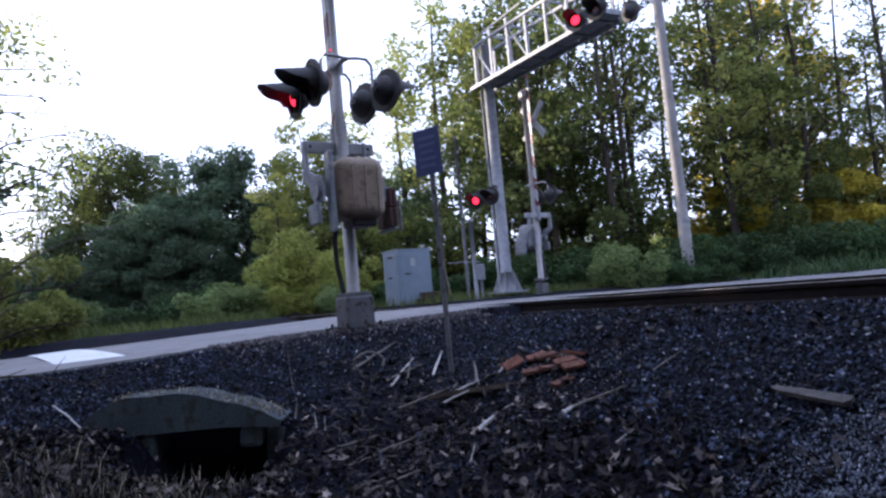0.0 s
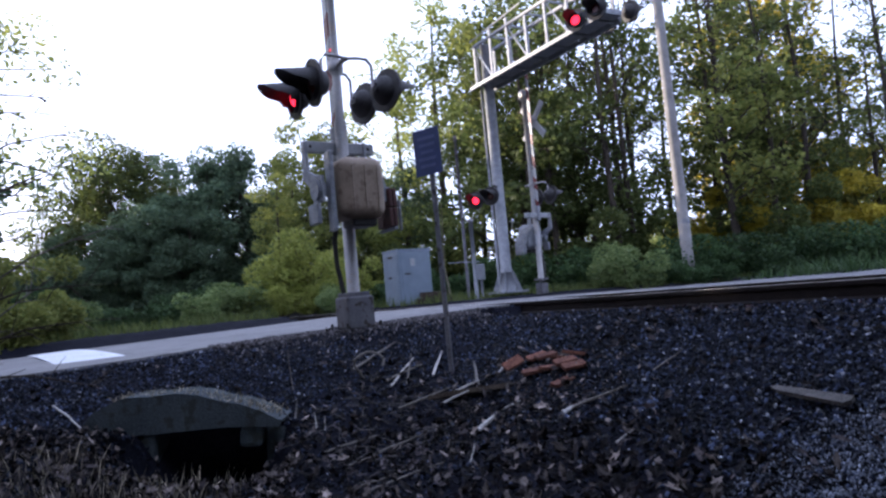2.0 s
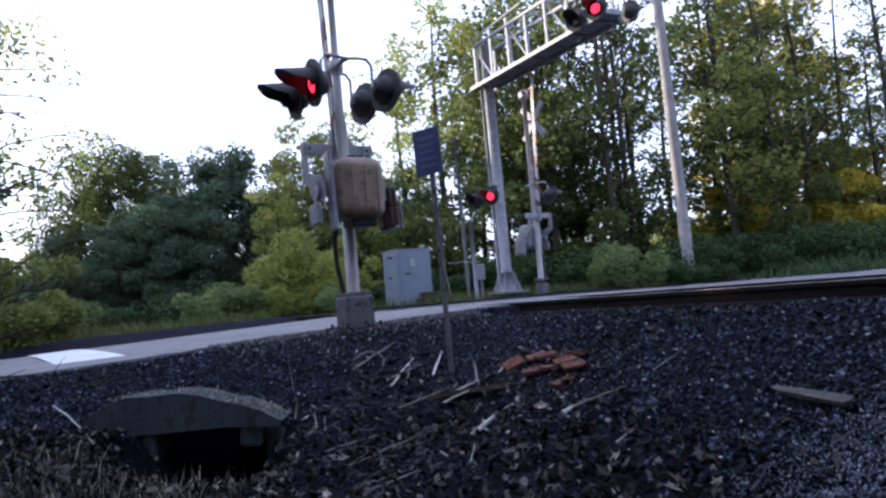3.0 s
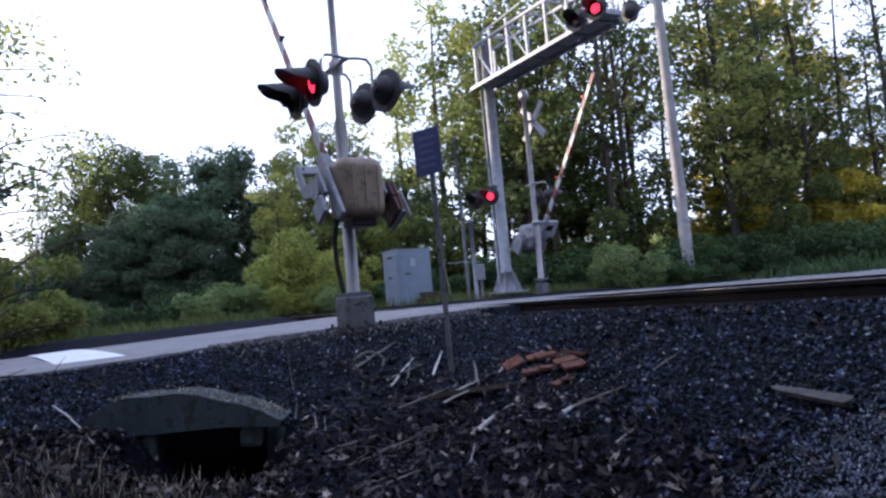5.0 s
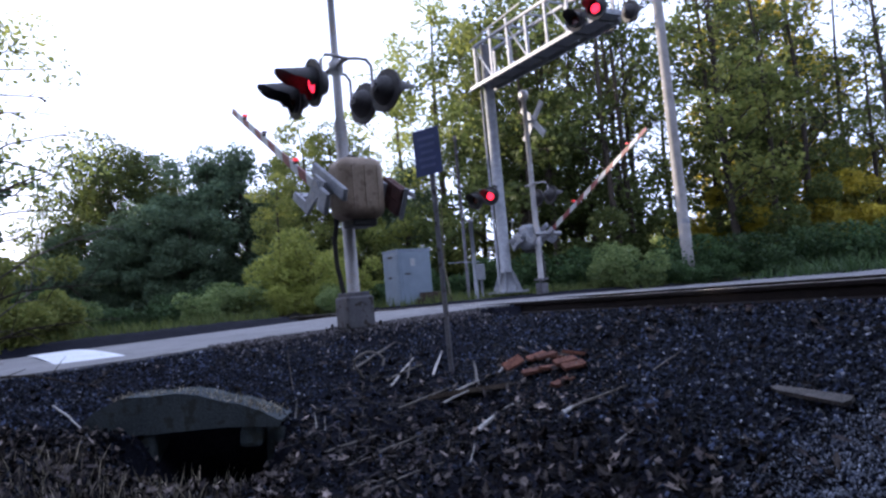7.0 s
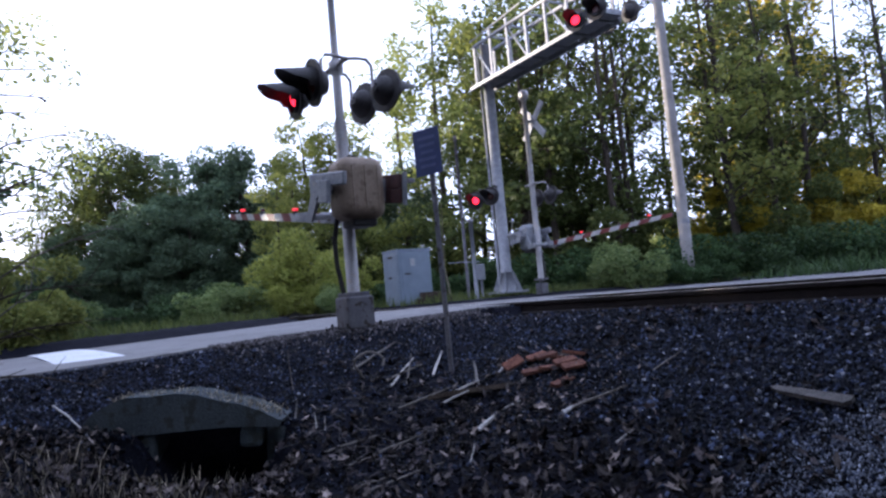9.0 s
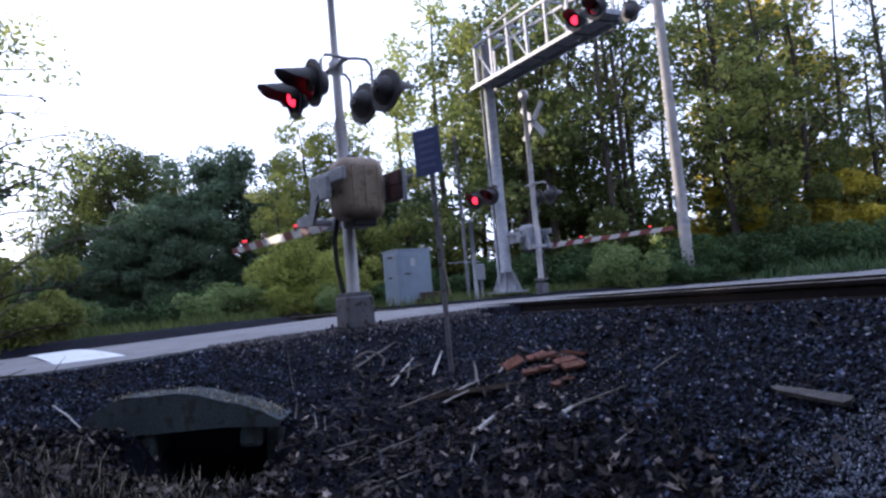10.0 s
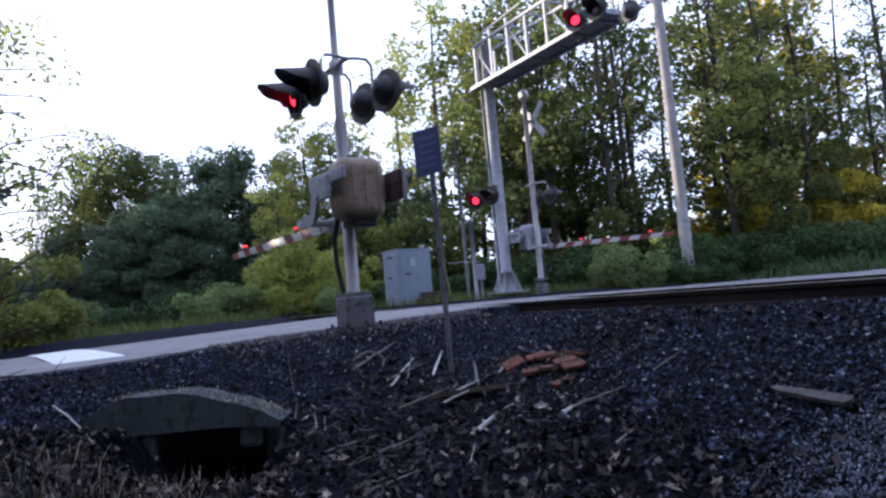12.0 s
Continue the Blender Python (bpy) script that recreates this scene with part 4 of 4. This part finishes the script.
    for slope, d, k in ((0.48, 22.5, b), (0.55, 23, b), (0.62, 22.5, b), (0.70, 23, b), (0.34, 23, b), (0.22, 24, b), (0.17, 24, b), (0.10, 25, b), (0.04, 26, b), (-0.02, 26, b), (-0.07, 28, b), (-0.12, 29, a), (-0.17, 26, a), (-0.275, 25, a), (-0.32, 26, a), (-0.36, 26, b), (-0.24, 27, g), (-0.15, 27, g), (-0.295, 25, a), (-0.335, 24.5, a), (-0.42, 30, b), (-0.50, 28, b), (-0.57, 20, a), (-0.64, 19, b), (-0.60, 22, b)):
        copy_thing(k, px(slope, d, -0.1) @ pose(0, 0, 0, 0, 0, rnd.uniform(0, 360)))
    for slope, d, k, big in ((0.345, 20.6, b, 0.45), (0.315, 21.0, b, 0.5), (0.385, 21.0, b, 0.45), (-0.245, 24.5, g, 0.62), (-0.165, 24.5, g, 0.7), (-0.225, 24, g, 0.5), (-0.155, 23.5, a, 0.7)):
        copy_thing(k, px(slope, d, -0.05) @ pose(0, 0, 0, 0, 0, rnd.uniform(0, 360)) @ Matrix.Scale(big, 4))
    copy_thing(g, px(-0.20, 26.5, 0.2) @ pose(0, 0, 0, 0, 0, 70) @ Matrix.Scale(1.3, 4))
    y = shrub("shrub", 63, (1.0, 0.9, 2.1), 5200, 0.06, M_LEAF_MID, "yellowing shrub beside the road", px(-0.615, 14.5, -0.5))
    for slope, d, big in ((-0.66, 12.5, 0.9), (-0.575, 17, 0.75), (-0.67, 16, 1.3)):
        copy_thing(y, px(slope, d, -0.5) @ pose(0, 0, 0, 0, 0, rnd.uniform(0, 360)) @ Matrix.Scale(big, 4))
    # saplings under the tall trees
    lab = "leafy sapling thicket under the tall trees"
    u = [shrub("sapling", 70 + i, (1.9, 1.5, 3.6), 5600, 0.10, mat, lab, px(s0, d0, 0.0)) for i, (mat, s0, d0) in enumerate(((M_LEAF_DARK, 0.24, 28.0), (M_LEAF_SUNLIT, 0.45, 34.0), (M_LEAF_MID, 0.06, 30.0)))]
    for slope, d, k in ((0.18, 30, 0), (0.12, 32, 2), (0.0, 32, 0), (-0.06, 34, 2), (0.53, 34, 1), (0.60, 36, 1), (0.66, 34, 1), (0.39, 36, 1), (0.50, 27, 0), (0.22, 27, 0), (0.72, 30, 0), (-0.14, 34, 0), (0.36, 38, 2), (0.57, 42, 2), (0.43, 30, 1), (0.56, 31, 1), (0.63, 32, 1), (0.48, 38, 1), (0.70, 36, 1), (0.40, 29, 1), (0.60, 29, 1), (0.52, 32, 1), (0.49, 28.5, 1), (0.555, 28.5, 1), (0.62, 28, 1), (0.68, 28, 1)):
        copy_thing(u[k], px(slope, d, 0.0) @ pose(0, 0, 0, 0, 0, rnd.uniform(0, 360)))
    under = shrub("sapling", 75, (2.2, 1.5, 3.4), 7500, 0.10, M_LEAF_PINE, lab, px(-0.36, 36, -0.2))
    for slope, d in ((-0.30, 37), (-0.42, 35), (-0.48, 36), (-0.54, 34), (-0.24, 36), (-0.60, 32), (-0.18, 37)):
        copy_thing(under, px(slope, d, -0.3) @ pose(0, 0, 0, 0, 0, rnd.uniform(0, 360)))
    blobs = [((x, 62 + 5 * math.sin(x), rnd.uniform(0.2, 4.5)), rnd.uniform(2.0, 3.4)) for x in np.arange(-58, 62, 1.3)]
    woods = new("far_woods", crown_mesh("far_woods", rnd, blobs, 60000, 0.24, M_LEAF_MID))
    tagged(woods, "distant green woods behind the trees", "woods", kind="stuff")


def build_bank():
    """Dead wood, weeds and twigs on the bank; x, y, length, thickness, heading, tilt."""
    for row in ((0.185, 5.55, 0.165, 5.56, 0.014, 0.0, 0.24, M_PALE), (-0.92, 6.34, -0.57, 7.12, 0.013, 0.03, 0.03), (-0.19, 6.24, -0.10, 6.6, 0.013, 0.02, 0.12, M_PALE), (-0.56, 6.04, -0.36, 6.61, 0.012, 0.02, 0.06, M_PALE), (-0.60, 6.15, -0.28, 6.45, 0.012, 0.03, 0.05),
                (-0.42, 6.15, -0.38, 6.5, 0.009, 0.0, 0.12), (-0.05, 5.56, 0.19, 5.50, 0.012, 0.09, 0.10, M_PALE), (-0.10, 5.50, 0.10, 5.44, 0.010, 0.07, 0.09, M_PALE), (-0.47, 5.63, -0.04, 5.81, 0.012, 0.03, 0.04), (0.13, 4.82, 0.26, 4.95, 0.02, 0.03, 0.03, M_PALE), (0.31, 5.03, 0.45, 4.97, 0.008, 0.02, 0.03, M_PALE),
                (0.70, 4.48, 1.08, 4.42, 0.011, 0.03, 0.04), (0.66, 4.45, 0.74, 4.49, 0.018, 0.03, 0.03, M_PALE), (0.83, 3.79, 0.94, 3.84, 0.006, 0.02, 0.03, M_PALE), (1.06, 3.6, 1.14, 3.65, 0.006, 0.02, 0.03), (-1.36, 5.91, -1.40, 5.98, 0.005, 0.0, 0.30), (0.36, 5.7, 0.45, 5.86, 0.009, 0.02, 0.04, M_PALE),
                (-3.07, 5.36, -2.69, 5.04, 0.009, 0.05, 0.04, M_PALE), (-1.06, 5.29, -1.08, 5.33, 0.006, 0.0, 0.10, M_PALE), (-1.00, 5.29, -1.00, 5.32, 0.006, 0.0, 0.09, M_PALE), (-0.95, 4.9, -0.55, 5.25, 0.009, 0.02, 0.03), (-0.75, 4.65, -0.25, 5.15, 0.008, 0.02, 0.03), (-0.7, 4.3, -0.3, 4.42, 0.009, 0.02, 0.02), (-0.55, 4.2, -0.1, 4.4, 0.010, 0.02, 0.02), (0.05, 4.3, 0.09, 4.36, 0.006, 0.0, 0.08, M_PALE), (1.30, 4.6, 1.55, 4.75, 0.007, 0.02, 0.02), (-1.25, 5.45, -1.22, 5.40, 0.008, 0.0, 0.16, M_PALE)):
        stick(*row)
    plank = tagged(part("plank", solid([(-0.36, 0.01), (-0.30, -0.03), (-0.1, -0.045), (0.2, -0.035), (0.30, -0.015), (0.38, 0.005), (0.15, 0.035), (-0.05, 0.045), (-0.2, 0.05), (-0.27, 0.02)], 0.035, pose(0, 0, 0, 70)), M_TIE), "dark rotten broken plank lying on the bank", "plank")
    plank.matrix_basis = Matrix.Translation((0.12, 5.50, ground_z(0.12, 5.50) + 0.045)) @ pose(0, 0, 0, 0, -6, -17)
    board = tagged(part("board", solid([(-0.23, -0.03), (-0.05, -0.042), (0.22, -0.05), (0.235, 0.0), (0.215, 0.045), (0.0, 0.04), (-0.18, 0.03), (-0.25, 0.0)], 0.022, pose(0, 0, 0, 90)), M_TWIG), "grey weathered board lying on the ballast", "board")
    board.matrix_basis = Matrix.Translation((1.725, 3.455, ground_z(1.725, 3.455) + 0.055)) @ pose(0, 0, 0, 20, 2, -71) @ Matrix.Diagonal((1, 0.75, 1, 1))
    # bent loop of pale dead root
    root = tagged(part("root", pipe([(0.12 * math.cos(a) * (1 + 0.2 * math.sin(3 * a)), 0.05 * math.sin(2 * a), 0.12 + 0.13 * math.sin(a)) for a in (k * 0.42 for k in range(14))], 0.012, 6), M_STICK), "pale bent dead root on the bank", "root")
    root.matrix_basis = Matrix.Translation((-0.74, 6.2, ground_z(-0.74, 6.2)))
    # bare sapling whose twigs lean into the view beside the road
    sap = thing("bare_sapling", Matrix.Translation((-3.35, 4.7, ground_z(-3.35, 4.7))), "thin bare sapling with twigs beside the bank", "sapling")
    part("trunk", pipe([(0, 0, -0.1), (0.03, 0, 1.0), (-0.02, 0, 2.2), (0.02, 0, 3.4)], [0.03, 0.024, 0.016, 0.006], 7), M_BARK, sap)
    for z, rz, length, tip in ((0.5, 30, 0.9, 50), (0.62, 5, 1.0, 14), (0.45, 20, 0.9, -4), (1.6, 5, 0.75, 10), (2.15, 8, 0.7, 16), (1.95, -5, 0.95, -9), (0.35, -30, 0.9, 30), (2.5, 4, 0.6, 30), (1.2, 12, 0.7, 25), (0.9, -6, 1.1, 10), (0.95, 3, 1.25, 26), (1.85, 10, 0.95, 22), (2.3, -4, 0.9, 5), (1.45, 2, 0.85, 12)):
        rnd = random.Random(int(z * 100))
        bm = bmesh.new()
        spine = [Vector((length * t, 0.05 * math.sin(5 * t + z), 0.06 * math.sin(4 * t))) for t in (0, 0.25, 0.5, 0.75, 1.0)]
        pipe(spine, [0.011, 0.009, 0.007, 0.005, 0.002], 5, bm)
        for k in (1, 2, 3, 3):
            a = spine[k].lerp(spine[k + 1], rnd.random())
            pipe([a, a + Vector((rnd.uniform(0.08, 0.2), rnd.uniform(-0.1, 0.1), rnd.choice((-1, 1)) * rnd.uniform(0.05, 0.16)))], [0.0045, 0.0015], 4, bm)
        tw = part("twig", bm, M_STICK if tip in (26, 50) else M_BARK, sap)
        tw.matrix_basis = pose(0, 0, z, 0, -tip, rz)
    # dry grass along the slab and weeds at the ditch, green verge beyond the road
    rnd = random.Random(21)
    blade = [(np.array([(-0.04, 0, 0), (0.04, 0, 0), (0.02, 0.12, 0.6), (0.0, 0.35, 1.0), (-0.02, 0.12, 0.6)]), [(0, 1, 2, 4), (4, 2, 3)])]
    dry, green = [], []
    while len(dry) < 420:
        x = rnd.uniform(-0.62, 0.6)
        z = -0.365 if x < -0.05 else -0.365 - 0.3 * (x + 0.05)
        dry.append(Matrix.Translation((-1.88 + x, 5.12 + abs(rnd.gauss(0, 0.12)), z - 0.03)) @ Euler((rnd.uniform(-0.9, 0.9), rnd.uniform(-0.9, 0.9), rnd.uniform(0, 6.3))).to_matrix().to_4x4() @ Matrix.Diagonal((0.09, 0.09, rnd.uniform(0.04, 0.09), 1)))
    while len(dry) < 1500:
        x, y = rnd.uniform(-3.4, -1.4), rnd.uniform(3.6, 4.7)
        dry.append(Matrix.Translation((x, y, ground_z(x, y) - 0.01)) @ Euler((rnd.uniform(-0.5, 0.5), rnd.uniform(-0.5, 0.5), rnd.uniform(0, 6.3))).to_matrix().to_4x4() @ Matrix.Diagonal((0.09, 0.10, rnd.uniform(0.06, 0.2), 1)))
    while len(green) < 16000:
        s, p = rnd.uniform(-20, 34), ROAD_FAR + 0.5 + 8 * rnd.random() ** 1.5
        q = at(s, p)
        if abs(s - TRACK_S) < 2.0 or p < ROAD_FAR + 1.6 and 4 < s < 14 or s < 4 and p < ROAD_FAR + 2.2 + rnd.random() * 2:
            continue
        h = rnd.uniform(0.10, 0.36) * min(1.0, 0.45 + (p - ROAD_FAR) * 0.25)
        green.append(Matrix.Translation((q.x, q.y, ground_z(q.x, q.y) - 0.02)) @ Euler((rnd.uniform(-0.4, 0.4), rnd.uniform(-0.4, 0.4), rnd.uniform(0, 6.3))).to_matrix().to_4x4() @ Matrix.Diagonal((0.45, 0.3, h, 1)))
    deep = []
    while len(deep) < 11000:
        s, p = TRACK_S + 3.7 + 9 * rnd.random() ** 1.6, rnd.uniform(-14, ROAD_NEAR - 0.3)
        q = at(s, p)
        deep.append(Matrix.Translation((q.x, q.y, ground_z(q.x, q.y) - 0.02)) @ Euler((rnd.uniform(-0.4, 0.4), rnd.uniform(-0.4, 0.4), rnd.uniform(0, 6.3))).to_matrix().to_4x4() @ Matrix.Diagonal((0.4, 0.4, rnd.uniform(0.12, 0.42) * min(1.0, 0.4 + 0.4 * (s - TRACK_S - 3.7)), 1)))
    scattered("dry_grass", blade, dry, M_STRAW, "dry pale grass at the culvert and ditch", "grass")
    scattered("grass", blade, green, M_LEAF_DARK, "green grass verge beyond the road", "grass")
    scattered("grass", blade, deep, M_LEAF_DEEP, "long dark green grass beyond the railway track", "grass")


build_ground()
build_path()
build_track()
crossing_signal(Matrix.Translation((-1.04, 7.8, -0.08)) @ pose(0, 0, 0, 0, 0, 34), 2.97, 1.50, M_TAN, False, False)
crossing_signal(Matrix.Translation((2.53, 18.5, 0.06)) @ pose(0, 0, 0, 0, 0, 214), 2.90, 1.52, M_GALV, True, True)
cantilever()
equipment_case()
notice_sign()
utility_pole()
culvert()
brick_pile()
signal_posts()
build_trees()
build_bank()
build_litter()


# ---- what moves ----
def motions():
    # the two gates sink together
    sink = [(0.0, 89.0), (2.6, 89.0), (2.9, 87.5), (3.2, 83.5), (4.0, 72.3), (4.8, 61.2), (5.2, 55.6), (5.6, 50.0), (6.0, 44.5), (6.4, 38.9), (6.8, 33.4), (7.2, 27.8), (7.6, 21.8), (8.0, 16.3), (8.4, 11.8),
            (8.8, 8.9), (9.1, 8.3), (9.3, 7.3), (9.5, 6.0), (9.7, 3.8), (10.0, 1.2), (10.3, 0.9), (10.6, 1.4), (11.0, 1.7), (11.5, 1.0), (12.0, 0.0)]
    sink_far = [(t, a - 2.0 * smooth(88.0, 70.0, a)) for t, a in sink if t <= 7.6] + [(8.0, 14.0), (8.4, 9.4), (8.8, 5.0), (9.2, 0.3), (9.5, -2.6), (9.75, -2.0), (10.1, -0.5), (10.5, 0.0), (11.0, -1.9), (11.5, -2.6), (12.0, -2.3)]
    for arm, (x, y, z), far in ARMS:
        walk(arm, [(t, pose(x, y, z, a)) for t, a in (sink_far if far else sink)])
    # flashers: the lens turns its lit and its dark face in turn
    for lens, lit_first in FLASHERS:
        angle = 180.0 if lit_first else 0.0
        rows = [(0.0, pose(0, 0, 0, 0, 0, angle))]
        for t in (0.23, 0.78, 1.34, 1.88, 2.50, 3.02, 3.57, 4.13, 4.68, 5.24, 5.80, 6.35, 6.88, 7.50, 8.03, 8.58, 9.14, 9.70, 10.25, 10.81, 11.37, 11.88):
            for step in range(4):
                rows.append((t + step / 30.0, pose(0, 0, 0, 0, 0, angle + 60.0 * step)))
            angle += 180.0
        if rows[-1][0] < 12.0:
            rows.append((12.0, pose(0, 0, 0, 0, 0, angle)))
        walk(lens, rows)


motions()
